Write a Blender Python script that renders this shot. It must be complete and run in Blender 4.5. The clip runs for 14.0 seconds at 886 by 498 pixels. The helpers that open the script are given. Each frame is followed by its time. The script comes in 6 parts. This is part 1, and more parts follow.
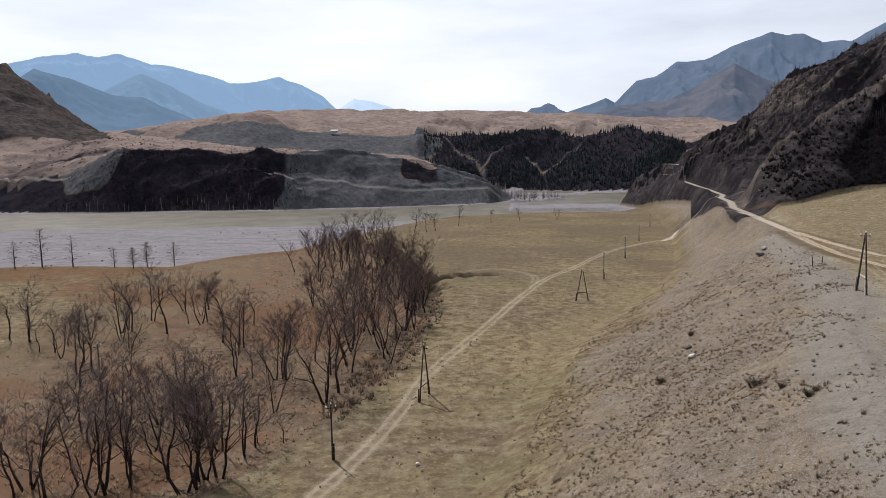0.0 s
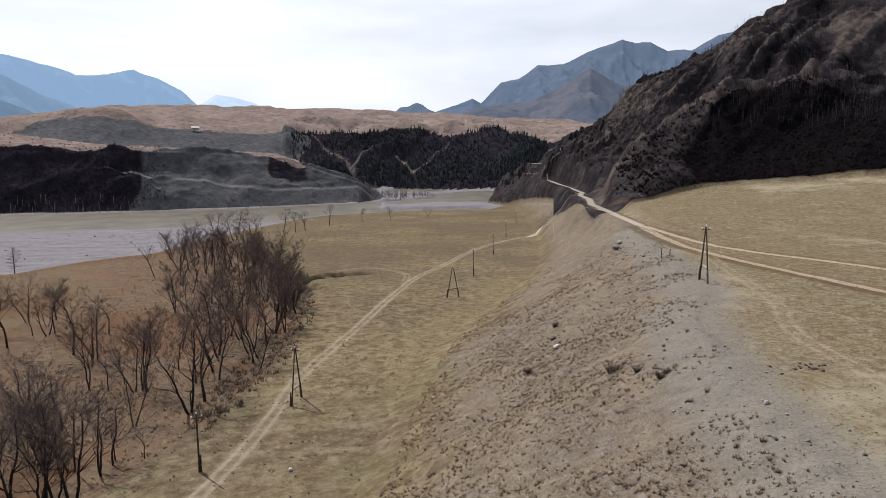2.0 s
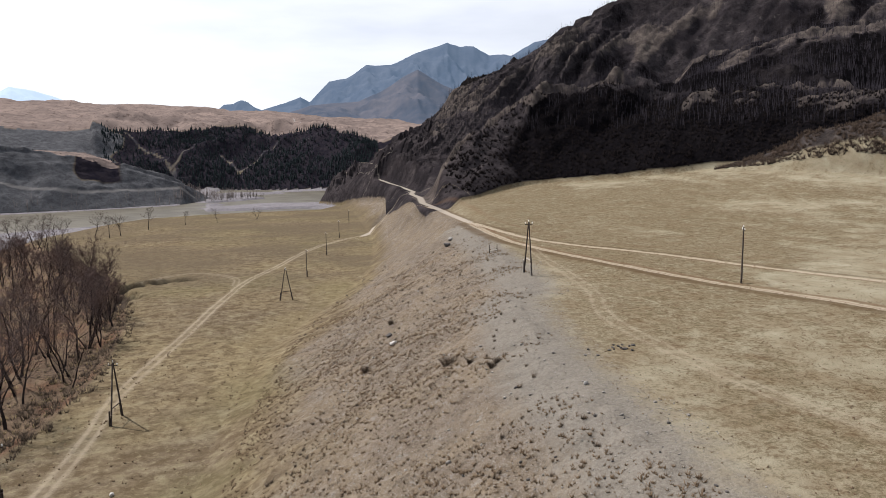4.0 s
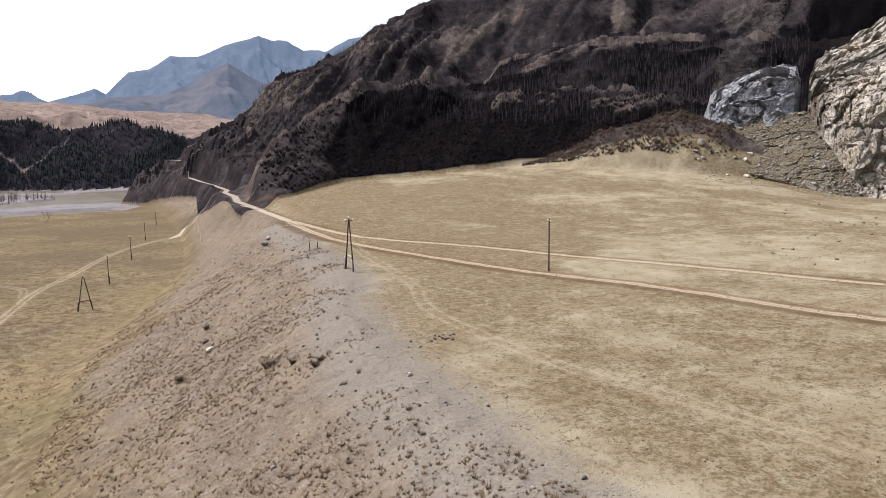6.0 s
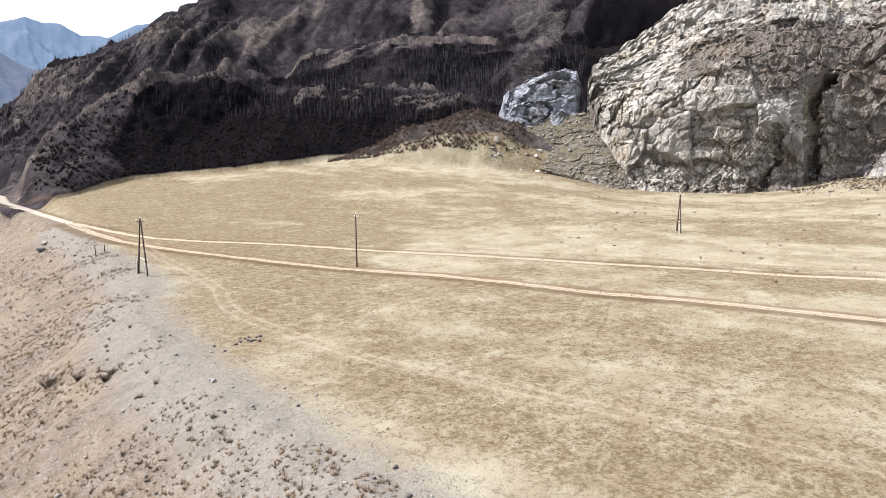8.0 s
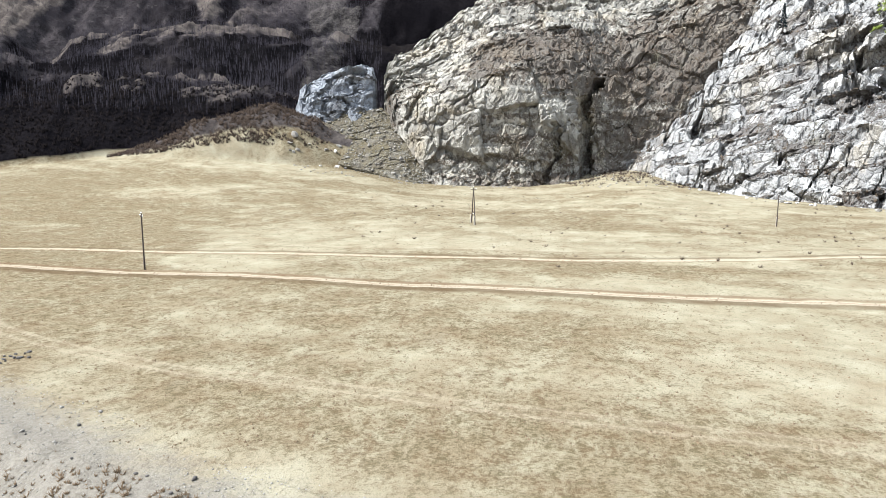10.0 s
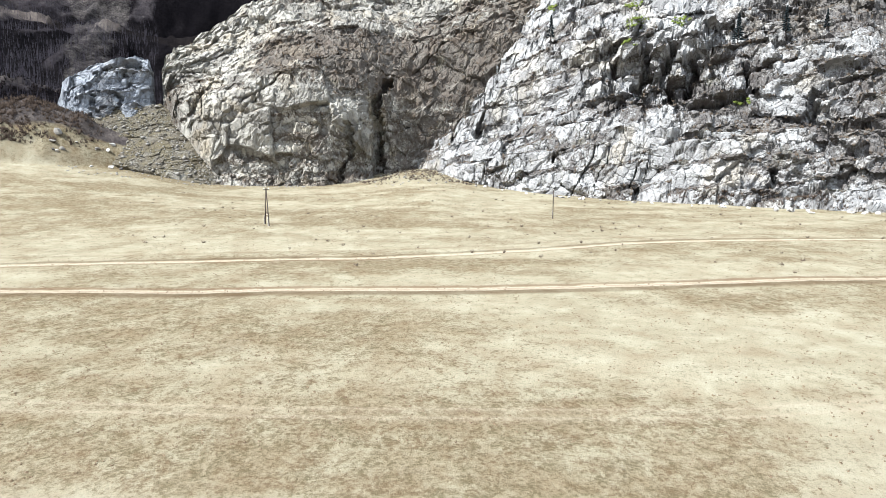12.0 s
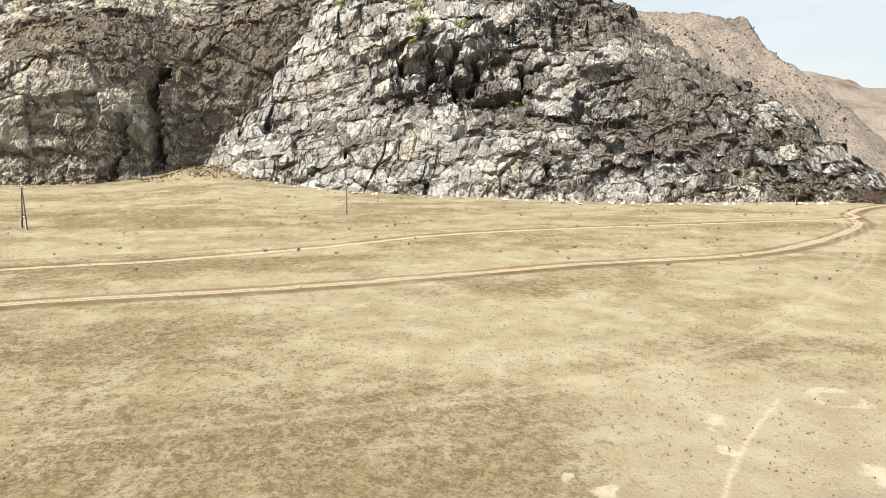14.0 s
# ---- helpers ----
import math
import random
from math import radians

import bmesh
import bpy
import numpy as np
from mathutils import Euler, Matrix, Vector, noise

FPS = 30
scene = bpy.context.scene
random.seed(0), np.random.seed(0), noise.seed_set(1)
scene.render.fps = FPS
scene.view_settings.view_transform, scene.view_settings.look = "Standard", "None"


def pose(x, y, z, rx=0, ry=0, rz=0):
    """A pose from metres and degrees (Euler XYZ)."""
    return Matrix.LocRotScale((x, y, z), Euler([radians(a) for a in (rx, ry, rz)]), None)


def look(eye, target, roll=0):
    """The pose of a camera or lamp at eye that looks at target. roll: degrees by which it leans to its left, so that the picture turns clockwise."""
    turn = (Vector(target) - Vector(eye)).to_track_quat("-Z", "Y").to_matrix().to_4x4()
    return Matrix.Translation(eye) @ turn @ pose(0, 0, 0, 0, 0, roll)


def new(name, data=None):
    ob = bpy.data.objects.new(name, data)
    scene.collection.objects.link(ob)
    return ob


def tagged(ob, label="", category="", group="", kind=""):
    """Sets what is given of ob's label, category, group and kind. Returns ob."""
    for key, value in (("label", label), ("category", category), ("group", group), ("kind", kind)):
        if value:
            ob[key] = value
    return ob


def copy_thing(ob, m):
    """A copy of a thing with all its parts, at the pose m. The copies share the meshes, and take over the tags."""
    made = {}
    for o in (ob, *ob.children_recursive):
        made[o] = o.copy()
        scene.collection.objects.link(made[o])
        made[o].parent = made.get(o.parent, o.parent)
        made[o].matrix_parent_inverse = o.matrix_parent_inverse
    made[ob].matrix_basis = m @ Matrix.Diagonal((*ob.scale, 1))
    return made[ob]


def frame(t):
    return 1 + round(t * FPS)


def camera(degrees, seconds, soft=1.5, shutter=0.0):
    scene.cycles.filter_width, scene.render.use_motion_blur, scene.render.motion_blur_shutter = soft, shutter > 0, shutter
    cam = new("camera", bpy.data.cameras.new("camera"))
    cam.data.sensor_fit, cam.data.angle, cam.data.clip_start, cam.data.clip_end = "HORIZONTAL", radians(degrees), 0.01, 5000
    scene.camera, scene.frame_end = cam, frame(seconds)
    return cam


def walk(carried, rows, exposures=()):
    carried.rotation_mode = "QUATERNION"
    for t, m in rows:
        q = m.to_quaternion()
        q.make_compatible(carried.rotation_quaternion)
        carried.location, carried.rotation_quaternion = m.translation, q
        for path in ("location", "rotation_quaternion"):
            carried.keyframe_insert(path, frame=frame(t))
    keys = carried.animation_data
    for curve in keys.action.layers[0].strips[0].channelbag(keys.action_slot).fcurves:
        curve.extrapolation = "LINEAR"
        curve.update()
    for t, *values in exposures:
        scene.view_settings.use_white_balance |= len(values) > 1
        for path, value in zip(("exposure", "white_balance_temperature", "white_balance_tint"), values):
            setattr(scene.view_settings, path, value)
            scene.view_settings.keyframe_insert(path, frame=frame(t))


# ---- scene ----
cam = camera(64.7, 14.0, 0.7)
PATH = [
    (0, (-0.111, -0.81, 21.928), (-0.182, 1.174, 21.679), -0.9),
    (0.5, (0.006, -0.791, 21.91), (-0.01, 1.193, 21.659), -0.9),
    (1, (0.004, -0.708, 21.894), (0.087, 1.274, 21.641), -0.8),
    (1.5, (-0.003, -0.714, 21.87), (0.188, 1.261, 21.615), -0.8),
    (2, (0.047, -0.718, 21.869), (0.34, 1.243, 21.612), -0.7),
    (2.5, (0.046, -0.732, 21.878), (0.449, 1.21, 21.62), -0.7),
    (3, (0.023, -0.787, 21.873), (0.537, 1.128, 21.612), -0.7),
    (3.2, (0.03, -0.795, 21.868), (0.591, 1.106, 21.607), -0.7),
    (5.5, (0.174, -0.709, 21.586), (1.255, 0.951, 21.312), -0.6),
    (6, (0.209, -0.689, 21.585), (1.397, 0.896, 21.308), -0.6),
    (6.5, (0.259, -0.692, 21.578), (1.552, 0.808, 21.297), -0.6),
    (7, (0.316, -0.723, 21.559), (1.708, 0.685, 21.275), -0.5),
    (7.5, (0.385, -0.81, 21.528), (1.871, 0.499, 21.241), -0.4),
    (8, (0.427, -0.925, 21.489), (1.998, 0.279, 21.198), -0.3),
    (10.3, (0.57, -1.128, 21.343), (2.442, -0.491, 21.041), 0.1),
    (10.5, (0.585, -1.136, 21.34), (2.475, -0.553, 21.04), 0.1),
    (11, (0.631, -1.131, 21.341), (2.558, -0.687, 21.039), 0.2),
    (11.5, (0.617, -1.054, 21.34), (2.571, -0.754, 21.036), 0.3),
    (12, (0.612, -0.978, 21.333), (2.582, -0.822, 21.028), 0.3),
    (12.5, (0.692, -0.935, 21.316), (2.669, -0.924, 21.01), 0.4),
    (13, (0.81, -0.922, 21.302), (2.782, -1.055, 20.994), 0.5),
    (13.5, (0.936, -0.973, 21.262), (2.892, -1.251, 20.953), 0.6),
    (14, (1.063, -1.053, 21.214), (2.993, -1.474, 20.904), 0.8),
]
EXPOSURES = [(0.0, 0.24, 6300, 14), (3.0, 0.34, 6400, 14), (6.0, 0.76, 6500, 18), (7.0, 0.98, 7100, 28), (7.7, 1.12, 7300, 34), (8.05, 1.36, 6050, 12), (8.3, 1.37, 6300, 10), (10.5, 1.43, 5900, 7), (12.5, 1.44, 5900, 7), (13.3, 1.33, 5850, 7), (14.0, 1.15, 7100, 8)]
walk(cam, [(t, look(eye, target, roll)) for t, eye, target, roll in PATH], EXPOSURES)

# ---------------------------------------------------------------- light
SUN_AZ, SUN_EL = -35.0, 50.0          # bearing from +y towards +x, height over the horizon
world = bpy.data.worlds.new("sky")
scene.world = world
world.use_nodes = True
wn, wl = world.node_tree.nodes, world.node_tree.links
background = wn["Background"]
sky = wn.new("ShaderNodeTexSky")
sky.sky_type = "NISHITA"
sky.sun_disc = False
sky.sun_elevation, sky.sun_rotation = radians(SUN_EL), radians(SUN_AZ)
sky.air_density, sky.dust_density, sky.ozone_density, sky.altitude = 1.0, 2.0, 1.0, 700
# thin high cloud
wco = wn.new("ShaderNodeTexCoord")
wmap = wn.new("ShaderNodeMapping")
wmap.inputs["Scale"].default_value = (1.5, 1.5, 7.0)
wnoise = wn.new("ShaderNodeTexNoise")
wnoise.inputs["Scale"].default_value, wnoise.inputs["Detail"].default_value = 2.2, 7
wramp = wn.new("ShaderNodeMapRange")
wramp.inputs["From Min"].default_value, wramp.inputs["From Max"].default_value = 0.34, 0.78
wramp.inputs["To Min"].default_value, wramp.inputs["To Max"].default_value = 0.55, 0.85
wmix = wn.new("ShaderNodeMix")
wmix.data_type = "RGBA"
# the veil is brightest towards the sun
wdot = wn.new("ShaderNodeVectorMath")
wdot.operation = "DOT_PRODUCT"
wdot.inputs[1].default_value = (math.sin(radians(SUN_AZ)) * math.cos(radians(SUN_EL)), math.cos(radians(SUN_AZ)) * math.cos(radians(SUN_EL)), math.sin(radians(SUN_EL)))
wl.new(wco.outputs["Generated"], wdot.inputs[0])
wglow = wn.new("ShaderNodeMapRange")
wglow.inputs["From Min"].default_value, wglow.inputs["From Max"].default_value = -0.1, 0.6
wl.new(wdot.outputs["Value"], wglow.inputs["Value"])
wveil = wn.new("ShaderNodeMix")
wveil.data_type = "RGBA"
wveil.inputs["A"].default_value, wveil.inputs["B"].default_value = (8.2, 9.0, 10.0, 1), (19.0, 19.7, 20.6, 1)
wl.new(wglow.outputs["Result"], wveil.inputs["Factor"])
wl.new(wveil.outputs["Result"], wmix.inputs["B"])
wl.new(wco.outputs["Generated"], wmap.inputs["Vector"])
wl.new(wmap.outputs["Vector"], wnoise.inputs["Vector"])
wl.new(wnoise.outputs["Fac"], wramp.inputs["Value"])
wl.new(wramp.outputs["Result"], wmix.inputs["Factor"])
wl.new(sky.outputs["Color"], wmix.inputs["A"])
wl.new(wmix.outputs["Result"], background.inputs["Color"])
background.inputs["Strength"].default_value = 0.053
sun_data = bpy.data.lights.new("sun", "SUN")
sun_data.energy, sun_data.angle, sun_data.color = 5.0, radians(0.53), (1.0, 0.95, 0.88)
sun = new("sun", sun_data)
_a, _e = radians(SUN_AZ), radians(SUN_EL)
sun.matrix_world = look((math.sin(_a) * math.cos(_e) * 900, math.cos(_a) * math.cos(_e) * 900, math.sin(_e) * 900), (0, 0, 0))


# ---------------------------------------------------------------- numeric tools
def lattice(ix, iy, iz, k):
    """Random numbers 0..1 for whole-number cells."""
    h = (ix.astype(np.int64) * 374761393 + iy.astype(np.int64) * 668265263 + iz.astype(np.int64) * 2147483647 + k * 974634761) & 0xFFFFFFFF
    h = ((h ^ (h >> 13)) * 1274126177) & 0xFFFFFFFF
    h = ((h ^ (h >> 16)) * 2246822519) & 0xFFFFFFFF
    return ((h ^ (h >> 15)) & 0xFFFFFF) / float(0xFFFFFF)


def vnoise(x, y, k=0):
    """Smooth noise -1..1 in the plan."""
    x0, y0 = np.floor(x), np.floor(y)
    fx, fy = x - x0, y - y0
    fx, fy = fx * fx * fx * (fx * (fx * 6 - 15) + 10), fy * fy * fy * (fy * (fy * 6 - 15) + 10)
    z = np.zeros_like(x0)
    a, b = lattice(x0, y0, z, k), lattice(x0 + 1, y0, z, k)
    c, d = lattice(x0, y0 + 1, z, k), lattice(x0 + 1, y0 + 1, z, k)
    return 2 * ((a + (b - a) * fx) * (1 - fy) + (c + (d - c) * fx) * fy) - 1


def fbm(x, y, size, octaves=5, k=0, gain=0.5):
    total, amp, norm = 0.0, 1.0, 0.0
    for o in range(octaves):
        c, s = math.cos(0.7 * o), math.sin(0.7 * o)
        total = total + amp * vnoise((c * x - s * y) / size + 13.7 * o, (s * x + c * y) / size - 7.3 * o, k + o)
        norm += amp
        amp *= gain
        size *= 0.5
    return total / norm


def ridged(x, y, size, octaves=5, k=0):
    total, amp, norm = 0.0, 1.0, 0.0
    for o in range(octaves):
        c, s = math.cos(1.1 * o), math.sin(1.1 * o)
        total = total + amp * (1 - np.abs(vnoise((c * x - s * y) / size + 5.1 * o, (s * x + c * y) / size + 3.3 * o, k + o)) * 2)
        norm += amp
        amp *= 0.52
        size *= 0.5
    return total / norm


def facets(x, y, z, size, k=0, tilt=0.9):
    """Broken-rock relief: every random cell is a flat block with its own height and tilt. Returns about -1..1, the distance to the joint and the level of the block."""
    px, py, pz = x / size, y / size, z / size
    cx, cy, cz = np.floor(px), np.floor(py), np.floor(pz)
    best = np.full(px.shape, 1e9)
    second = np.full(px.shape, 1e9)
    out, level = np.zeros(px.shape), np.zeros(px.shape)
    for dx in (-1, 0, 1):
        for dy in (-1, 0, 1):
            for dz in (-1, 0, 1):
                ix, iy, iz = cx + dx, cy + dy, cz + dz
                ox = px - (ix + lattice(ix, iy, iz, k))
                oy = py - (iy + lattice(ix, iy, iz, k + 1))
                oz = pz - (iz + lattice(ix, iy, iz, k + 2))
                d = ox * ox + oy * oy + oz * oz
                near = d < best
                second = np.where(near, best, np.minimum(second, d))
                h = lattice(ix, iy, iz, k + 3) * 2 - 1
                level = np.where(near, h, level)
                h = h + tilt * ((lattice(ix, iy, iz, k + 4) * 2 - 1) * ox + (lattice(ix, iy, iz, k + 5) * 2 - 1) * oy + (lattice(ix, iy, iz, k + 6) * 2 - 1) * oz)
                out = np.where(near, h, out)
                best = np.where(near, d, best)
    return out, np.sqrt(second) - np.sqrt(best), level


def smooth(a, b, v):
    u = np.clip((v - a) / (b - a), 0, 1)
    return u * u * (3 - 2 * u)


def to_line(x, y, pts, closed=False):
    """Distance to a line of corners, signed: positive on its right-hand side."""
    best = np.full(np.shape(x), 1e9)
    sign = np.ones(np.shape(x))
    for (x0, y0), (x1, y1) in zip(pts[:-1], pts[1:]):
        ux, uy = x1 - x0, y1 - y0
        u = np.clip(((x - x0) * ux + (y - y0) * uy) / (ux * ux + uy * uy), 0, 1)
        d = np.hypot(x - x0 - u * ux, y - y0 - u * uy)
        side = np.where((x - x0) * uy - (y - y0) * ux >= 0, 1.0, -1.0)
        sign = np.where(d < best, side, sign)
        best = np.minimum(d, best)
    return best * sign


def rounded(pts, steps=6):
    """A smooth line through corners."""
    p = [pts[0]] + list(pts) + [pts[-1]]
    out = []
    for a, b, c, d in zip(p[:-3], p[1:-2], p[2:-1], p[3:]):
        for s in range(steps):
            t = s / steps
            out.append(tuple(0.5 * (2 * b[i] + (c[i] - a[i]) * t + (2 * a[i] - 5 * b[i] + 4 * c[i] - d[i]) * t * t + (3 * b[i] - a[i] - 3 * c[i] + d[i]) * t ** 3) for i in range(2)))
    out.append(tuple(pts[-1]))
    return out


# ---------------------------------------------------------------- the plan of the valley
EYE_Z = 21.6
MEADOW, WATER = -20.0, -23.0
CREST = rounded([(46, -420), (40, -200), (33, -80), (29, -30), (28, 0), (30, 30), (33.5, 43), (38, 62), (50, 93), (58, 103), (75, 155), (92, 215), (106, 258), (114, 302), (127, 362), (150, 428), (162, 470), (190, 600), (290, 850), (420, 1150)], 3)
FOOT = rounded([(-6, -420), (-8, -200), (-10, -80), (-10, 0), (-7, 50), (1, 84), (10, 121), (21, 151), (42, 191), (72, 250), (92, 312), (108, 372), (122, 440), (138, 520), (148, 600), (230, 800), (360, 1150)], 3)
RIVER_FAR = ([-180, -60, -45, -34.4, -25, -15.8, -5.9, 1.5, 3.5, 5, 8, 12, 13.5, 16, 180], [1500, 1300, 960, 799, 726, 690, 693, 724, 850, 1120, 1100, 1060, 980, 880, 880])
RIVER_NEAR = ([-180, -60, -45, -34.5, -23.5, -12.3, -4, 1.5, 6, 10, 12.2, 14, 16, 180], [1200, 900, 690, 590, 537, 512, 530, 557, 575, 575, 582, 640, 900, 900])
BAR_NEAR = ([-60, -34.8, -23.7, -14.2, -10, -6, -1, 3], [420, 352, 319, 354, 400, 474, 545, 570])


wood_edge = rounded([(-60, 20), (-42, 60), (-33, 83), (-24, 105), (-15, 135), (-11, 162), (-9, 201), (-15, 265), (-38, 338)])
RAVINE = rounded([(-14, 215), (-12, 236), (-12, 248), (-5, 256), (7, 257)])


def ravine(x, y):
    """The small earth cut beside the wood."""
    out = np.zeros_like(x)
    m = (x > -40) & (x < 25) & (y > 190) & (y < 285)
    if m.any():
        d = np.abs(to_line(x[m], y[m], RAVINE)) + 2.2 * vnoise(x[m] / 5, y[m] / 5, 35) + 1.0 * vnoise(x[m] / 1.7, y[m] / 1.7, 36)
        out[m] = 1 - smooth(1.8, 4.4, d)
    return out


def table(az, t):
    return np.interp(az, t[0], t[1])


# ridges by bearing: where they begin, where they crest, and how high over the eye (degrees)
RIDGES = {
    "bluff": dict(az=[-60, -45, -34, -30, -26.7, -15.3, -10, -4, -1.9, 1.8, 4], foot=[1320, 980, 812, 772, 742, 694, 694, 704, 712, 735, 800],
                  run=[60, 60, 60, 60, 60, 55, 70, 70, 60, 40, 20], el=[-0.5, -0.5, -0.9, -0.6, 1.05, 1.0, 0.8, 0.3, -0.5, -1.9, -3.1], g=1.0, back=0.10),
    "terrace": dict(az=[-60, -45, -34, -26.6, -18, -10, -4.6, -3, 0], foot=[1380, 1040, 870, 800, 752, 760, 765, 770, 780],
                    run=[300, 300, 300, 290, 270, 230, 190, 150, 60], el=[3.0, 3.0, 2.9, 2.6, 1.45, 0.95, 0.62, 0.0, -2.5], g=0.8, back=0.2),
    "plateau_side": dict(az=[-40, -30, -25, -20, -17, -13.5, -5, 0, 5, 12, 15, 17, 22, 30], foot=[1250, 1180, 1130, 1090, 1070, 1060, 1060, 1055, 1040, 985, 950, 930, 930, 930],
                         run=[160, 160, 170, 170, 170, 170, 175, 170, 170, 170, 170, 160, 160, 160], el=[1.0, 1.5, 2.5, 3.2, 3.7, 2.3, 2.0, 2.0, 2.15, 2.1, 1.6, 1.0, 1.0, 1.0], g=0.85, back=0.02),
    "plateau": dict(az=[-60, -30, -26, -16.5, 0, 8, 13.8, 16.7, 25, 60], foot=[1420, 1350, 1300, 1240, 1235, 1210, 1150, 1100, 1100, 1100],
                    run=[900, 900, 950, 1000, 1000, 1000, 1000, 1000, 1000, 1000], el=[2.0, 2.2, 2.7, 4.15, 4.1, 3.65, 3.1, 3.0, 2.6, 2.0], g=0.9, back=0.05),
    "west_hill": dict(az=[-110, -60, -45, -38, -33.3, -31.4, -28.1, -26.5], foot=[1000, 1000, 1050, 1050, 1050, 1050, 1050, 1060],
                      run=[500, 500, 450, 420, 380, 340, 240, 150], el=[9.0, 10.0, 10.5, 9.2, 7.0, 5.3, 2.7, 1.5], g=0.9, back=0.5),
    "main": dict(az=[12.0, 12.6, 13.4, 14.3, 16.2, 17.5, 19.3, 22, 25.1, 27.7, 30.6, 33.5, 37, 45, 55, 65, 80, 100], foot=[660, 650, 618, 600, 540, 480, 440, 455, 490, 525, 555, 580, 605, 650, 700, 700, 700, 700],
                 run=[10, 15, 40, 70, 120, 180, 230, 250, 255, 260, 260, 270, 280, 290, 300, 300, 300, 300],
                 el=[-3.9, -2.9, -1.7, -1.0, -0.05, 0.9, 1.9, 3.5, 5.3, 7.3, 9.1, 10.7, 11.8, 13.8, 15.5, 17, 18, 18], g=0.8, back=0.6),
    "spur": dict(az=[17.4, 18.4, 19.3, 20.2, 20.9, 24.8, 28.5, 31.7, 37.0, 40.7, 46, 52, 57, 62], foot=[390, 362, 330, 292, 268, 290, 325, 338, 342, 346, 350, 350, 348, 352],
                 run=[20, 22, 24, 25, 40, 90, 105, 115, 125, 125, 115, 100, 80, 60], el=[-6.3, -5.4, -4.3, -3.2, -2.6, 1.6, 3.9, 5.3, 5.7, 5.5, 4.9, 4.1, 3.4, 2.8], g=0.85, back=0.08),
    "spur_behind": dict(az=[37, 39.5, 40.7, 41.6, 45.4, 50.9, 56.1, 60, 66, 75], foot=[470, 470, 465, 460, 455, 450, 440, 430, 430, 430],
                 run=[60, 80, 95, 100, 115, 130, 130, 125, 120, 120], el=[3.4, 4.8, 5.5, 6.7, 7.8, 8.5, 7.9, 7.6, 7.4, 7.4], g=0.85, back=0.12),
    "mound": dict(az=[43.5, 46.3, 49.6, 53.2, 55.6, 57.3, 59.0, 62.5], foot=[338, 332, 327, 324, 322, 322, 324, 328], run=[8, 14, 18, 22, 26, 26, 20, 14], el=[-1.2, -0.3, 1.1, 2.2, 2.7, 2.3, 1.5, -0.2], g=0.9, back=0.6),
    "crag": dict(az=[63.5, 65, 66, 66.8, 70, 75, 79, 82, 85, 88, 91, 100, 108, 114, 118.5, 122.6, 126.6, 130.4, 134], foot=[390, 392, 388, 345, 340, 350, 365, 388, 388, 380, 350, 300, 285, 275, 280, 290, 290, 290, 290],
                 run=[20, 40, 50, 90, 110, 110, 105, 90, 90, 90, 90, 110, 115, 110, 100, 80, 60, 40, 20], el=[-2, 1.0, 4.0, 6.2, 8.4, 11, 12, 12.6, 13, 13.2, 13.4, 13.4, 11.0, 8.0, 4.8, 2.8, 0.0, -2.4, -4], g=0.9, back=0.3),
    "south_ridge": dict(az=[95, 104, 108, 111.5, 117, 121.4, 124.5, 128.1, 131, 134.4, 138, 142], foot=[430, 430, 430, 430, 450, 475, 500, 540, 570, 600, 620, 640],
                        run=[200, 250, 260, 270, 260, 230, 200, 150, 110, 60, 40, 20], el=[13, 12, 11.3, 10.6, 10.2, 9.8, 8.2, 5.6, 2.9, 0.1, -1.4, -2], g=0.8, back=0.5),
    "south_far": dict(az=[110, 122, 127.7, 130.2, 133, 140, 150, 160], foot=[1300, 1300, 1300, 1300, 1300, 1300, 1300, 1300],
                      run=[500, 500, 500, 500, 500, 500, 400, 300], el=[5.0, 5.4, 5.3, 4.7, 4.0, 3.4, 2.5, 1.0], g=0.8, back=0.3),
    "behind": dict(az=[140, 150, 170, 180], foot=[1600, 1500, 1400, 1400], run=[600, 700, 800, 800], el=[2, 5, 7, 8], g=1.0, back=0.3),
    "behind_west": dict(az=[-180, -150, -120, -100, -80, -60], foot=[1400, 1400, 1500, 1500, 1500, 1500], run=[800, 800, 700, 600, 500, 300], el=[8, 9, 9, 8, 7, 4], g=1.0, back=0.3),
}
APRON = ([-180, 14, 18, 21, 25, 33, 43, 50, 57, 61, 67, 72, 76, 78, 80, 82, 85, 87.5, 90, 94, 100, 135, 180], [0, 0, 0, 2, 5, 10, 15.5, 17.5, 14.5, 10, 2.5, 2, 2.2, 3.2, 5.5, 7.6, 7.8, 5, 2.4, 1, 0, 0, 0])
APRON_R = ([-180, 14, 21, 25, 33, 43, 57, 67, 80, 92, 100, 180], [300, 300, 285, 320, 340, 350, 345, 315, 345, 300, 270, 260])


def river(x, y, az, r):
    """Depth of the river bed below the flats, 0 to 1, and how much is gravel bar."""
    near, far, bar = table(az, RIVER_NEAR), table(az, RIVER_FAR), table(az, BAR_NEAR)
    wob = 8 * fbm(x, y, 90, 3, 40)
    bed = smooth(near - 12, near + 14, r + wob) * (1 - smooth(far - 10, far + 4, r))
    shoal = smooth(0.02, 0.25, fbm(0.6 * x, y, 50, 3, 44) + 0.9 * np.exp(-((az - 4.0) / 2.6) ** 2 - ((r - 785) / 55) ** 2)) * smooth(-0.5, 1.5, az)
    bed = bed * (1 - 0.75 * shoal)
    gravel = smooth(bar - 14, bar + 14, r + wob) * (az < 3.5) * (az > -100)
    return bed, gravel


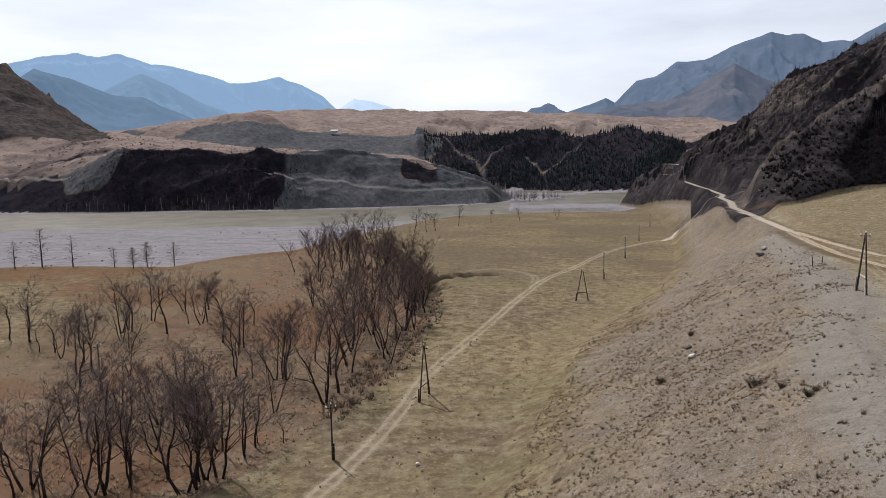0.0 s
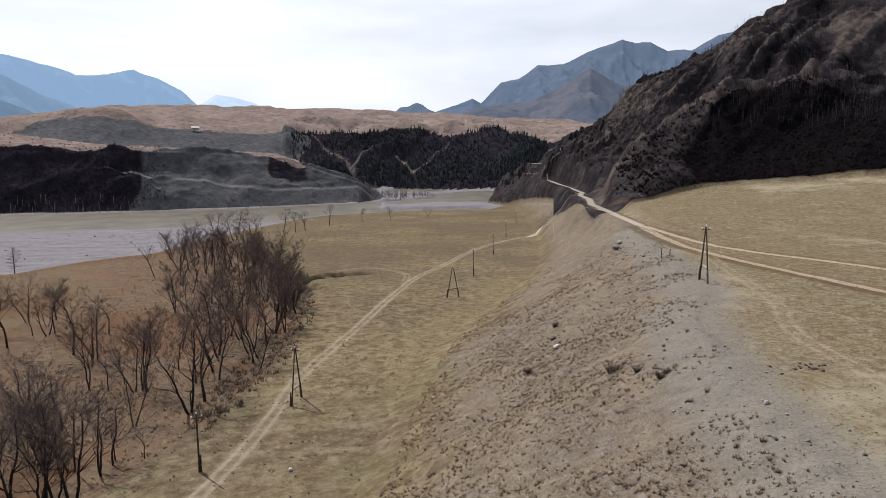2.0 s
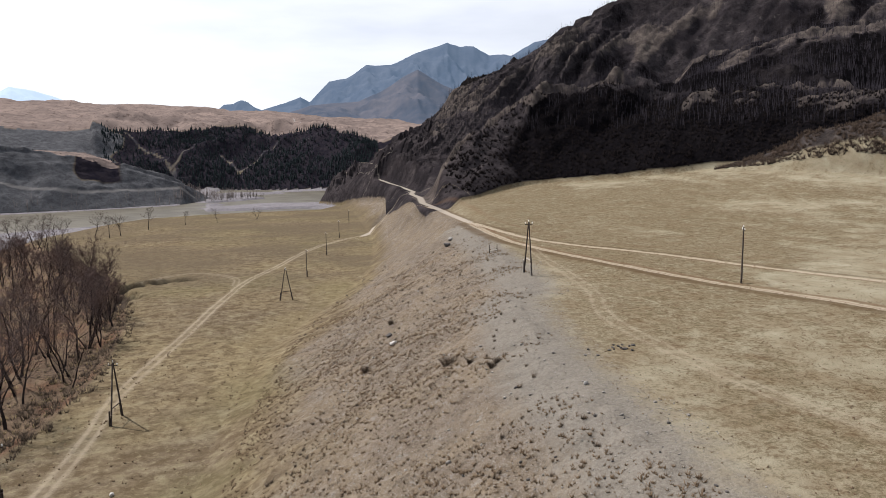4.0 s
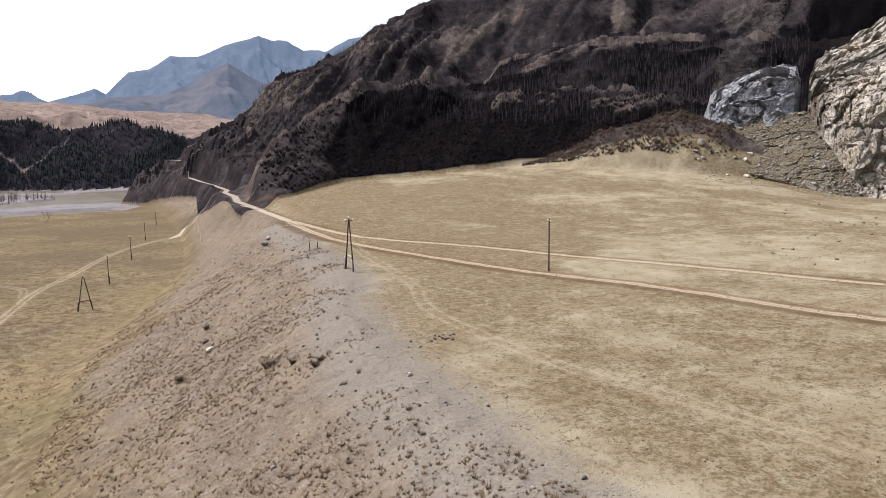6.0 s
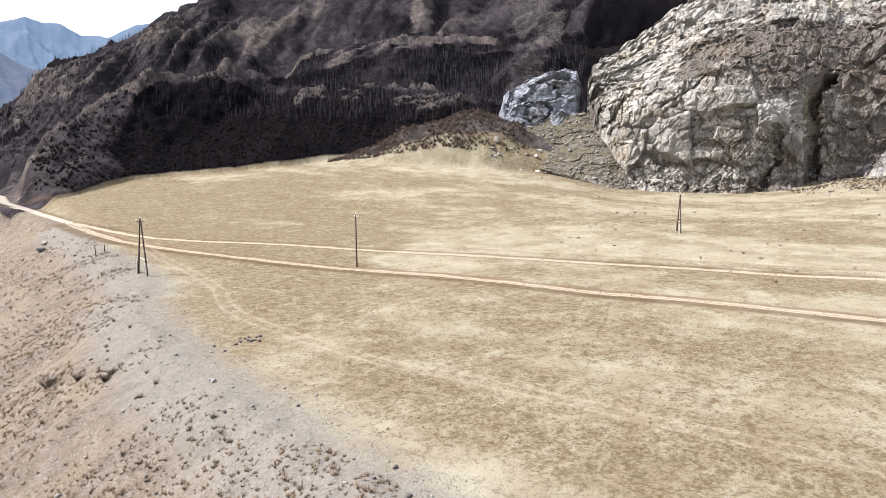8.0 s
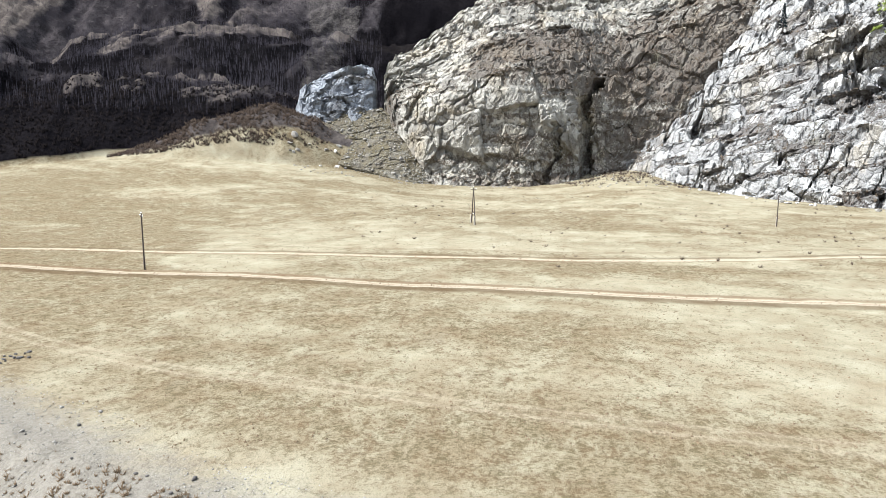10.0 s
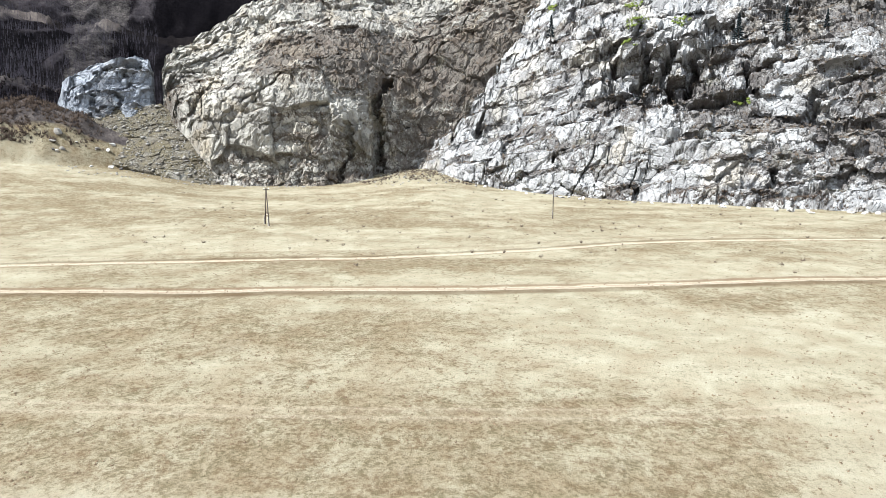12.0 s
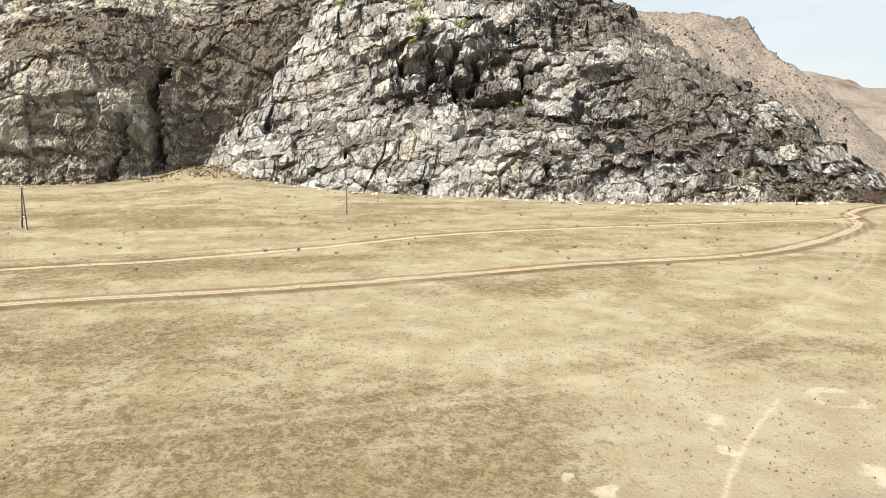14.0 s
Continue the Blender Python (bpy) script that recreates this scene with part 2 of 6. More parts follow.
HILL_ROADS = [
    [(93, 205, 0.5), (104, 250, -0.3), (108, 272, 0.2), (109, 290, 1.2), (116, 312, 2.2), (135, 378, 0.3), (156, 432, -1.2), (160, 470, 0.5), (162, 495, 1.5), (164, 530, 3.6)],
    [(179, 556, 13.5), (182, 590, 15), (183, 619, 16), (180, 645, 16.5)],
    [(156, 432, -1.2), (150, 418, -4), (143, 411, -8), (134, 405, -12.5), (127, 400, -16.5), (119, 390, -20)],
]


def bench(x, y, z):
    """The hillside cut level along the roads that climb it."""
    m = (x > 70) & (x < 200) & (y > 190) & (y < 680)
    if not m.any():
        return z
    xm, ym, zm = x[m], y[m], z[m]
    for road, verge in ((HILL_ROADS[2], 12.0), (HILL_ROADS[1], 6.0), (HILL_ROADS[0], 11.0)):
        best, level = np.full(xm.shape, 1e9), np.zeros(xm.shape)
        for (x0, y0, z0), (x1, y1, z1) in zip(road[:-1], road[1:]):
            ux, uy = x1 - x0, y1 - y0
            u = np.clip(((xm - x0) * ux + (ym - y0) * uy) / (ux * ux + uy * uy), 0, 1)
            d = np.hypot(xm - x0 - u * ux, ym - y0 - u * uy)
            level = np.where(d < best, z0 + u * (z1 - z0), level)
            best = np.minimum(best, d)
        w = 1 - smooth(2.5, verge, best)
        zm = zm * (1 - w) + level * w
    z = z.copy()
    z[m] = zm
    return z


RIBS = {"main": (700.0, 9.0, 95.0, 30.0, 611), "spur": (400.0, 7.0, 52.0, 14.0, 631), "spur_behind": (500.0, 8.0, 60.0, 16.0, 651)}


def ribs(key, az, u, octaves):
    """Ribs and gullies that run slantwise down a mountain side, about -1..1."""
    reach, lean, size, _, k = RIBS[key]
    s = np.radians(az - lean * (u - 0.5)) * reach
    return ridged(s, 0.75 * size * u, size, octaves, k)


def height(x, y, detail=True):
    """Ground height at plan places, and masks of what lies there."""
    r = np.hypot(x, y)
    az = np.degrees(np.arctan2(x, y))
    dc, df = to_line(x, y, CREST), to_line(x, y, FOOT)
    up = np.where(dc >= 0, 1.0, np.where(df <= 0, 0.0, np.abs(df) / (np.abs(df) + np.abs(dc) + 1e-6)))
    climb = 0.78 * up + 0.22 * up * up * (3 - 2 * up)
    climb = np.where(up > 0.86, climb - 0.9 * (up - 0.86) ** 2, climb)
    climb = climb / (1 - 0.9 * 0.14 ** 2)
    z = MEADOW + (0 - MEADOW) * climb
    terrace = smooth(-1, 5, dc)
    ar = table(az, APRON_R)
    z = z + terrace * table(az, APRON) * np.clip((r - 0.5 * ar) / (0.5 * ar), 0, 1.25) ** 1.7
    bed, gravel = river(x, y, az, r)
    low = 1 - smooth(0, 0.1, up)
    z = z - low * (2.2 * gravel + 3.4 * bed * (1 - 0.35 * gravel))
    # rough ground near by
    z = z + 0.5 * fbm(x, y, 34, 3, 3) * (1 - bed) * (0.3 + 0.7 * (1 - terrace))
    slope = smooth(0.02, 0.2, up) * (1 - terrace)
    if detail:
        z = z + slope * (0.55 * fbm(x, y, 7, 4, 9) + 0.35 * fbm(x + 0.2 * y, y, 2.2, 2, 12)) + 0.07 * fbm(x, y, 2.4, 3, 17)
    # the old bank below the wood, and the small cut beside the track
    near = (x < 10) & (x > -140) & (y > 10) & (y < 360)
    if near.any():
        dw = to_line(x[near], y[near], wood_edge)
        z[near] = z[near] - 1.3 * (1 - smooth(-5, -0.5, dw)) * smooth(-60, -25, dw)
    z = z - 3.4 * ravine(x, y)
    rockmask = np.zeros_like(z)
    near_crest = np.zeros_like(z)
    pick = np.zeros(z.shape, dtype=int)
    for i, (name, q) in enumerate(RIDGES.items()):
        m = (az >= q["az"][0]) & (az <= q["az"][-1]) & (r > 150)
        if not m.any():
            continue
        xm, ym, am, rm = x[m], y[m], az[m], r[m]
        foot, run, el = (np.interp(am, q["az"], q[key]) for key in ("foot", "run", "el"))
        rough = np.where(am > -4, 0.12, 0.05) if name == "plateau_side" else {"plateau": 0.006, "terrace": 0.03, "bluff": 0.09}.get(name, 0.11)
        warp = fbm(xm, ym, 120, 4, 60 + i)
        rr = rm + run * 0.16 * warp
        u = np.clip((rr - foot) / run, 0, 1)
        crest = EYE_Z + (foot + run) * np.tan(np.radians(el))
        base = z[m]
        zr = base + (crest - base) * u ** q["g"]
        zr = np.where(rr > foot + run, crest - (rr - foot - run) * q["back"], zr)
        rise = np.clip(zr - base, 0, None)
        size = 130 if name == "south_ridge" else 80 if name == "crag" else 30 if name == "mound" else 60 if name == "bluff" else 160
        if name in RIBS:
            rel = (ribs(name, am, u, 6 if detail else 2) - 0.2) * np.clip(rise * 0.45, 0, RIBS[name][3]) * (1 - 0.8 * smooth(0.82, 1.0, u) * (rr <= foot + run))
        else:
            rel = (ridged(xm, ym, size, 6 if detail else 2, 80 + 7 * i) - 0.25) * np.clip(rise * 0.5, 0, size * 0.18) * (rough / 0.11) * (1 - 0.75 * smooth(0.82, 1.0, u) * (rr <= foot + run))
        zr = zr + rel
        if detail and name in ("main", "spur", "spur_behind", "south_ridge"):
            b1, _, _ = facets(xm, ym, zr, 26, 210 + i)
            b2, _, _ = facets(xm, ym, zr, 10, 240 + i)
            stone = smooth(-0.25, 0.35, fbm(xm, ym, 90, 3, 260 + i) + (0.45 if name == "main" else 0.0) * (am < 33)) * smooth(3, 25, rise)
            b3, _, _ = facets(xm, ym, zr, 4.5, 270 + i, 1.6)
            zr = zr + stone * (1 + 1.2 * (am < 21.5)) * (1.5 * b1 + 0.8 * b2 + 0.5 * b3) + smooth(3, 20, rise) * 0.3 * b2
        zr = np.where(rr < foot, -999, zr)
        win = zr > base + 0.02
        z[m] = np.where(win, zr, z[m])
        pk = pick[m]
        pk[win] = i + 1
        pick[m] = pk
        rk = rockmask[m]
        rk[win] = np.maximum(rk[win] * (name not in ("mound", "terrace", "plateau")), smooth(0, 4, rise[win]))
        rockmask[m] = rk
        uk = near_crest[m]
        uk[win] = u[win]
        near_crest[m] = uk
    z = bench(x, y, z)
    return z, dict(az=az, r=r, up=up, dc=dc, df=df, terrace=terrace, slope=slope, bed=bed, gravel=gravel * low, low=low, rock=rockmask, pick=pick, u=near_crest)


def ground_z(x, y):
    z, _ = height(np.array([float(x)]), np.array([float(y)]))
    return float(z[0])


# ---------------------------------------------------------------- materials
def material(name):
    m = bpy.data.materials.new(name)
    m.use_nodes = True
    return m, m.node_tree.nodes, m.node_tree.links, m.node_tree.nodes["Principled BSDF"]


def noise_node(n, l, scale, detail=5, rough=0.55, vec=None, distort=0.0):
    t = n.new("ShaderNodeTexNoise")
    t.inputs["Scale"].default_value, t.inputs["Detail"].default_value, t.inputs["Roughness"].default_value = scale, detail, rough
    t.inputs["Distortion"].default_value = distort
    if vec is not None:
        l.new(vec, t.inputs["Vector"])
    return t.outputs["Fac"]


def remap(n, l, value, a, b, c=0.0, d=1.0):
    t = n.new("ShaderNodeMapRange")
    t.inputs["From Min"].default_value, t.inputs["From Max"].default_value = a, b
    t.inputs["To Min"].default_value, t.inputs["To Max"].default_value = c, d
    l.new(value, t.inputs["Value"])
    return t.outputs["Result"]


def blend(n, l, fac, a, b, mode="MIX"):
    t = n.new("ShaderNodeMix")
    t.data_type, t.blend_type = "RGBA", mode
    for key, v in (("A", a), ("B", b)):
        if isinstance(v, tuple):
            t.inputs[key].default_value = (*v, 1)
        else:
            l.new(v, t.inputs[key])
    if isinstance(fac, (int, float)):
        t.inputs["Factor"].default_value = fac
    else:
        l.new(fac, t.inputs["Factor"])
    return t.outputs["Result"]


def maths(n, l, op, a, b=0.0, clamp=False):
    t = n.new("ShaderNodeMath")
    t.operation, t.use_clamp = op, clamp
    for i, v in enumerate((a, b)):
        if isinstance(v, (int, float)):
            t.inputs[i].default_value = v
        else:
            l.new(v, t.inputs[i])
    return t.outputs[0]


def bump(n, l, bsdf, value, strength=0.4, distance=0.1):
    t = n.new("ShaderNodeBump")
    t.inputs["Strength"].default_value, t.inputs["Distance"].default_value = strength, distance
    l.new(value, t.inputs["Height"])
    l.new(t.outputs["Normal"], bsdf.inputs["Normal"])


def mottled(name, a, b, scale=3.0, rough=0.9, grain=30.0, relief=0.02, metal=0.0, island=0.0):
    """A two-tone weathered surface."""
    m, n, l, bsdf = material(name)
    co = n.new("ShaderNodeTexCoord").outputs["Object"]
    big = remap(n, l, noise_node(n, l, scale, 6, 0.6, co), 0.35, 0.65)
    col = blend(n, l, big, a, b)
    fine = noise_node(n, l, grain, 3, 0.6, co)
    col = blend(n, l, remap(n, l, fine, 0.3, 0.7, 0.0, 0.45), col, tuple(0.55 * c for c in a))
    if island:
        g = n.new("ShaderNodeNewGeometry").outputs["Random Per Island"]
        col = blend(n, l, remap(n, l, g, 0, 1, 0, island), col, tuple(min(1, 1.6 * c) for c in b))
    l.new(col, bsdf.inputs["Base Color"])
    bsdf.inputs["Roughness"].default_value, bsdf.inputs["Metallic"].default_value = rough, metal
    bsdf.inputs["Specular IOR Level"].default_value = 0.0 if rough >= 0.95 else 0.25
    if relief:
        bump(n, l, bsdf, fine, 0.5, relief)
    return m


def ground_material():
    m, n, l, bsdf = material("valley_ground")
    pos = n.new("ShaderNodeNewGeometry").outputs["Position"]

    def mask(name):
        a = n.new("ShaderNodeAttribute")
        a.attribute_name = name
        return a.outputs["Fac"]

    def edged(name, scale, amount, lo=0.35, hi=0.65):
        v = maths(n, l, "ADD", mask(name), maths(n, l, "MULTIPLY", maths(n, l, "SUBTRACT", noise_node(n, l, scale, 8, 0.74, pos), 0.5), amount))
        return remap(n, l, v, lo, hi)

    n1 = noise_node(n, l, 0.035, 6, 0.62, pos)
    n2 = noise_node(n, l, 0.35, 6, 0.65, pos)
    n3 = noise_node(n, l, 2.6, 5, 0.7, pos)
    n4 = noise_node(n, l, 9.0, 3, 0.7, pos)
    # straw-dry terrace grass, worn and tufted
    n35 = noise_node(n, l, 2.6, 7, 0.82, pos, 0.3)
    n25 = noise_node(n, l, 0.75, 8, 0.8, pos, 0.4)
    n30 = maths(n, l, "ADD", maths(n, l, "MULTIPLY", n35, 0.55), maths(n, l, "MULTIPLY", n25, 0.45))
    n08 = noise_node(n, l, 0.16, 6, 0.6, pos, 0.3)
    growth = mask("brown")
    straw = blend(n, l, remap(n, l, n1, 0.36, 0.64), (0.229, 0.205, 0.147), (0.192, 0.169, 0.118))
    straw = blend(n, l, remap(n, l, n08, 0.50, 0.36, 0, 0.6), straw, (0.262, 0.246, 0.182))
    straw = blend(n, l, remap(n, l, n08, 0.50, 0.66, 0, 0.55), straw, (0.162, 0.126, 0.082))
    straw = blend(n, l, remap(n, l, n2, 0.52, 0.66, 0, 0.5), straw, (0.150, 0.124, 0.080))
    straw = blend(n, l, maths(n, l, "MULTIPLY", maths(n, l, "MULTIPLY", growth, remap(n, l, n25, 0.34, 0.60, 0.3, 1.0)), 0.75), straw, (0.116, 0.086, 0.049))
    speck = remap(n, l, maths(n, l, "ADD", n30, maths(n, l, "MULTIPLY", growth, 0.06)), 0.532, 0.605)
    straw = blend(n, l, maths(n, l, "MULTIPLY", speck, 0.78), straw, blend(n, l, remap(n, l, n2, 0.42, 0.6), (0.066, 0.054, 0.029), (0.074, 0.049, 0.027)))
    straw = blend(n, l, remap(n, l, n4, 0.54, 0.68, 0, 0.6), straw, (0.090, 0.075, 0.047))
    straw = blend(n, l, maths(n, l, "MULTIPLY", mask("worn_thin"), 0.3), straw, (0.215, 0.190, 0.142))
    # greener meadow
    mead = blend(n, l, remap(n, l, n1, 0.4, 0.6), (0.154, 0.123, 0.075), (0.113, 0.089, 0.062))
    mead = blend(n, l, remap(n, l, n08, 0.50, 0.66, 0, 0.75), mead, (0.092, 0.068, 0.044))
    mead = blend(n, l, remap(n, l, n08, 0.46, 0.34, 0, 0.5), mead, (0.176, 0.152, 0.104))
    mead = blend(n, l, remap(n, l, n2, 0.47, 0.60, 0, 0.8), mead, (0.075, 0.056, 0.034))
    mead = blend(n, l, remap(n, l, n2, 0.46, 0.36, 0, 0.6), mead, (0.170, 0.146, 0.092))
    mead = blend(n, l, maths(n, l, "MULTIPLY", edged("yellow", 0.3, 0.9, 0.3, 0.9), 0.3), mead, (0.180, 0.148, 0.080))
    mead = blend(n, l, remap(n, l, n25, 0.50, 0.66, 0, 0.6), mead, (0.080, 0.060, 0.036))
    mead = blend(n, l, remap(n, l, n25, 0.46, 0.38, 0, 0.6), mead, (0.195, 0.168, 0.108))
    mead = blend(n, l, remap(n, l, n30, 0.53, 0.62, 0, 0.7), mead, (0.050, 0.038, 0.023))
    col = blend(n, l, edged("terrace", 0.15, 0.7), mead, straw)
    # leaf litter and dead grass under the wood
    litter = blend(n, l, remap(n, l, n2, 0.4, 0.62), (0.098, 0.070, 0.050), (0.142, 0.106, 0.073))
    litter = blend(n, l, remap(n, l, noise_node(n, l, 0.09, 4, 0.6, pos), 0.5, 0.62, 0, 0.7), litter, (0.125, 0.070, 0.045))
    litter = blend(n, l, remap(n, l, n35, 0.5, 0.62, 0, 0.85), litter, (0.05, 0.037, 0.028))
    col = blend(n, l, edged("litter", 0.1, 0.9), col, litter)
    # stony slope
    stony = blend(n, l, remap(n, l, n2, 0.38, 0.62), (0.134, 0.111, 0.087), (0.099, 0.078, 0.058))
    stony = blend(n, l, remap(n, l, noise_node(n, l, 0.11, 6, 0.68, pos), 0.44, 0.58, 0, 0.8), stony, (0.150, 0.119, 0.083))
    stony = blend(n, l, remap(n, l, n25, 0.53, 0.60, 0, 0.8), stony, (0.072, 0.057, 0.042))
    stony = blend(n, l, remap(n, l, n25, 0.45, 0.38, 0, 0.7), stony, (0.172, 0.158, 0.142))
    stony = blend(n, l, remap(n, l, n35, 0.54, 0.60, 0, 0.75), stony, (0.050, 0.039, 0.029))
    stony = blend(n, l, remap(n, l, n4, 0.56, 0.62, 0, 0.85), stony, (0.235, 0.218, 0.190))
    stony = blend(n, l, remap(n, l, n4, 0.43, 0.35, 0, 0.7), stony, (0.03198, 0.02814, 0.02558))
    col = blend(n, l, edged("stony", 0.12, 1.3, 0.1, 0.9), col, stony)
    # bare pale gravel on the crest and along the tracks
    bare = blend(n, l, remap(n, l, n3, 0.4, 0.62), (0.162, 0.150, 0.130), (0.122, 0.110, 0.092))
    bare = blend(n, l, remap(n, l, n4, 0.57, 0.66, 0, 0.8), bare, (0.06396, 0.05756, 0.05437))
    bare = blend(n, l, remap(n, l, n4, 0.42, 0.34, 0, 0.6), bare, (0.243, 0.2335, 0.2239))
    col = blend(n, l, maths(n, l, "MULTIPLY", edged("bare", 0.4, 0.7), 0.85), col, bare)
    col = blend(n, l, maths(n, l, "MULTIPLY", edged("chalk", 2.2, 1.7, 0.35, 0.85), 0.65), col, (0.33, 0.30, 0.245))
    # brown stains of burnt grass
    col = blend(n, l, maths(n, l, "MULTIPLY", edged("redden", 0.3, 1.2, 0.3, 1.0), 0.75), col, (0.095, 0.055, 0.034))
    col = blend(n, l, maths(n, l, "MULTIPLY", edged("earth", 0.3, 0.6, 0.3, 0.7), 0.9), col, (0.045, 0.036, 0.030))
    col = blend(n, l, maths(n, l, "MULTIPLY", edged("green", 0.4, 1.2, 0.2, 1.1), 0.3), col, (0.086, 0.084, 0.040))
    col = blend(n, l, maths(n, l, "MULTIPLY", edged("sere", 0.15, 0.9, 0.2, 0.9), 0.7), col, (0.088, 0.070, 0.048))
    # river gravel
    shingle = blend(n, l, remap(n, l, n2, 0.35, 0.65), (0.1763, 0.1681, 0.1763), (0.1353, 0.1271, 0.1353))
    shingle = blend(n, l, remap(n, l, n3, 0.54, 0.66, 0, 0.7), shingle, (0.0738, 0.0697, 0.0738))
    long_map = n.new("ShaderNodeMapping")
    long_map.inputs["Scale"].default_value = (0.5, 1.3, 1.0)
    l.new(pos, long_map.inputs["Vector"])
    swash = noise_node(n, l, 0.10, 6, 0.7, long_map.outputs["Vector"])
    shingle = blend(n, l, remap(n, l, swash, 0.50, 0.64, 0, 0.5), shingle, (0.085, 0.082, 0.088))
    shingle = blend(n, l, remap(n, l, swash, 0.44, 0.34, 0, 0.4), shingle, (0.225, 0.215, 0.225))
    col = blend(n, l, edged("shingle", 0.06, 0.6), col, shingle)
    # mountain side: scree, scrub and rock
    n5 = noise_node(n, l, 0.02, 7, 0.65, pos, 0.6)
    n6 = noise_node(n, l, 0.12, 7, 0.7, pos, 0.4)
    n7 = noise_node(n, l, 0.5, 6, 0.7, pos, 0.3)
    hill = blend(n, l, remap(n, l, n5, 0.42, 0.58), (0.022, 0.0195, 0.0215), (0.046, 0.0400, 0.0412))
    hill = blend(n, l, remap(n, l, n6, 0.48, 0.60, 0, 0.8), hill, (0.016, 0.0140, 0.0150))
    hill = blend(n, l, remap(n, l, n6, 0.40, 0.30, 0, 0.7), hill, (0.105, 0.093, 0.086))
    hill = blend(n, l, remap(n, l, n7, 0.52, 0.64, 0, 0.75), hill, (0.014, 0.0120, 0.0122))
    # tan ground; the paler tone also paints sunlit ribs and crests
    hill = blend(n, l, maths(n, l, "MULTIPLY", edged("tan", 0.05, 0.8), 0.9), hill, blend(n, l, remap(n, l, n6, 0.38, 0.62), (0.098, 0.083, 0.073), (0.044, 0.037, 0.034)))
    # brush cover; its near-black tone also holds the shade of basin and gullies
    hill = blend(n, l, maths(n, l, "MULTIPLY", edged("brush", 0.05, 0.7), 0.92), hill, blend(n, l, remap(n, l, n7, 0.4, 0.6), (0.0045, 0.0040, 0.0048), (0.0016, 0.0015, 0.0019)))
    hill = blend(n, l, maths(n, l, "MULTIPLY", edged("ashen", 0.08, 0.9), 0.9), hill, blend(n, l, remap(n, l, n7, 0.4, 0.6), (0.105, 0.095, 0.088), (0.040, 0.035, 0.033)))
    hill = blend(n, l, edged("pale_side", 0.06, 0.9, 0.3, 0.8), hill, blend(n, l, remap(n, l, n7, 0.4, 0.62), (0.215, 0.188, 0.165), (0.085, 0.073, 0.067)))
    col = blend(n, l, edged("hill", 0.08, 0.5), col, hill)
    # the far bank: red-brown flats, grey scree, dark scrub
    flat = blend(n, l, remap(n, l, n5, 0.4, 0.6), (0.188, 0.148, 0.130), (0.130, 0.104, 0.094))
    flat = blend(n, l, remap(n, l, n6, 0.52, 0.64, 0, 0.7), flat, (0.05148, 0.03744, 0.03276))
    col = blend(n, l, mask("flats"), col, flat)
    grey = blend(n, l, remap(n, l, n6, 0.35, 0.65), (0.092, 0.094, 0.099), (0.046, 0.0475, 0.052))
    grey = blend(n, l, remap(n, l, n7, 0.52, 0.66, 0, 0.6), grey, (0.0252, 0.0252, 0.02736))
    col = blend(n, l, edged("scree", 0.03, 0.7), col, grey)
    # dark scrub and wooded bank; the blue cast imitates haze
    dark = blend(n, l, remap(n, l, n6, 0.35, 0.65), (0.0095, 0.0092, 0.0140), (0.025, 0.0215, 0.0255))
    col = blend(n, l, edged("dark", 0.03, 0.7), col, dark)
    # wheel tracks: each keeps its distance from the middle line, in metres
    wander = maths(n, l, "MULTIPLY", maths(n, l, "SUBTRACT", noise_node(n, l, 0.15, 5, 0.6, pos), 0.5), 1.6)
    ragged = maths(n, l, "MULTIPLY", maths(n, l, "SUBTRACT", n3, 0.5), 0.7)
    broken = remap(n, l, noise_node(n, l, 0.07, 5, 0.65, pos), 0.36, 0.6, 0.55, 1.0)

    def off(name):
        return maths(n, l, "ADD", mask(name), wander)

    def band(d, a, b, soft):
        """1 between two distances from the middle line."""
        d = maths(n, l, "ADD", d, ragged)
        return maths(n, l, "MULTIPLY", remap(n, l, d, a - soft, a + soft), remap(n, l, d, b + soft, b - soft))

    def lay(fac, power, tint):
        return blend(n, l, maths(n, l, "MULTIPLY", fac, power), col, tint)

    dirt = blend(n, l, remap(n, l, n3, 0.35, 0.65), (0.315, 0.272, 0.208), (0.245, 0.207, 0.153))
    # tones of the darker and russet strips beside the two roads
    dark_edge, russet = (0.072, 0.049, 0.028), (0.105, 0.064, 0.038)
    d = off("lower_road")
    col = lay(maths(n, l, "MULTIPLY", band(d, 1.1, 4.0, 0.7), broken), 0.85, dark_edge)
    col = lay(maths(n, l, "MULTIPLY", band(d, -2.2, -0.9, 0.4), broken), 0.75, russet)
    col = lay(band(d, -0.85, 0.9, 0.3), 0.85, dirt)
    col = lay(band(d, -0.15, 0.3, 0.2), 0.45, russet)
    d = off("upper_road")
    col = lay(maths(n, l, "MULTIPLY", band(d, -2.6, -1.0, 0.5), broken), 0.62, dark_edge)
    col = lay(maths(n, l, "MULTIPLY", band(d, 1.2, 2.4, 0.5), broken), 0.45, russet)
    col = lay(maths(n, l, "MULTIPLY", band(d, -9.2, -7.6, 0.7), broken), 0.35, russet)
    col = lay(band(d, -0.9, 1.0, 0.35), 0.85, dirt)
    for name, gauge, half, power, strip in (("field_track", 0.85, 0.26, 0.26, 0.08), ("meadow_track", 0.85, 0.34, 0.45, 0.16), ("side_track", 0.8, 0.35, 0.25, 0.08)):
        d = maths(n, l, "ABSOLUTE", maths(n, l, "ADD", mask(name), maths(n, l, "MULTIPLY", wander, 0.5)))
        col = lay(band(d, -2.0, gauge + 0.8, 0.4), strip, dirt)
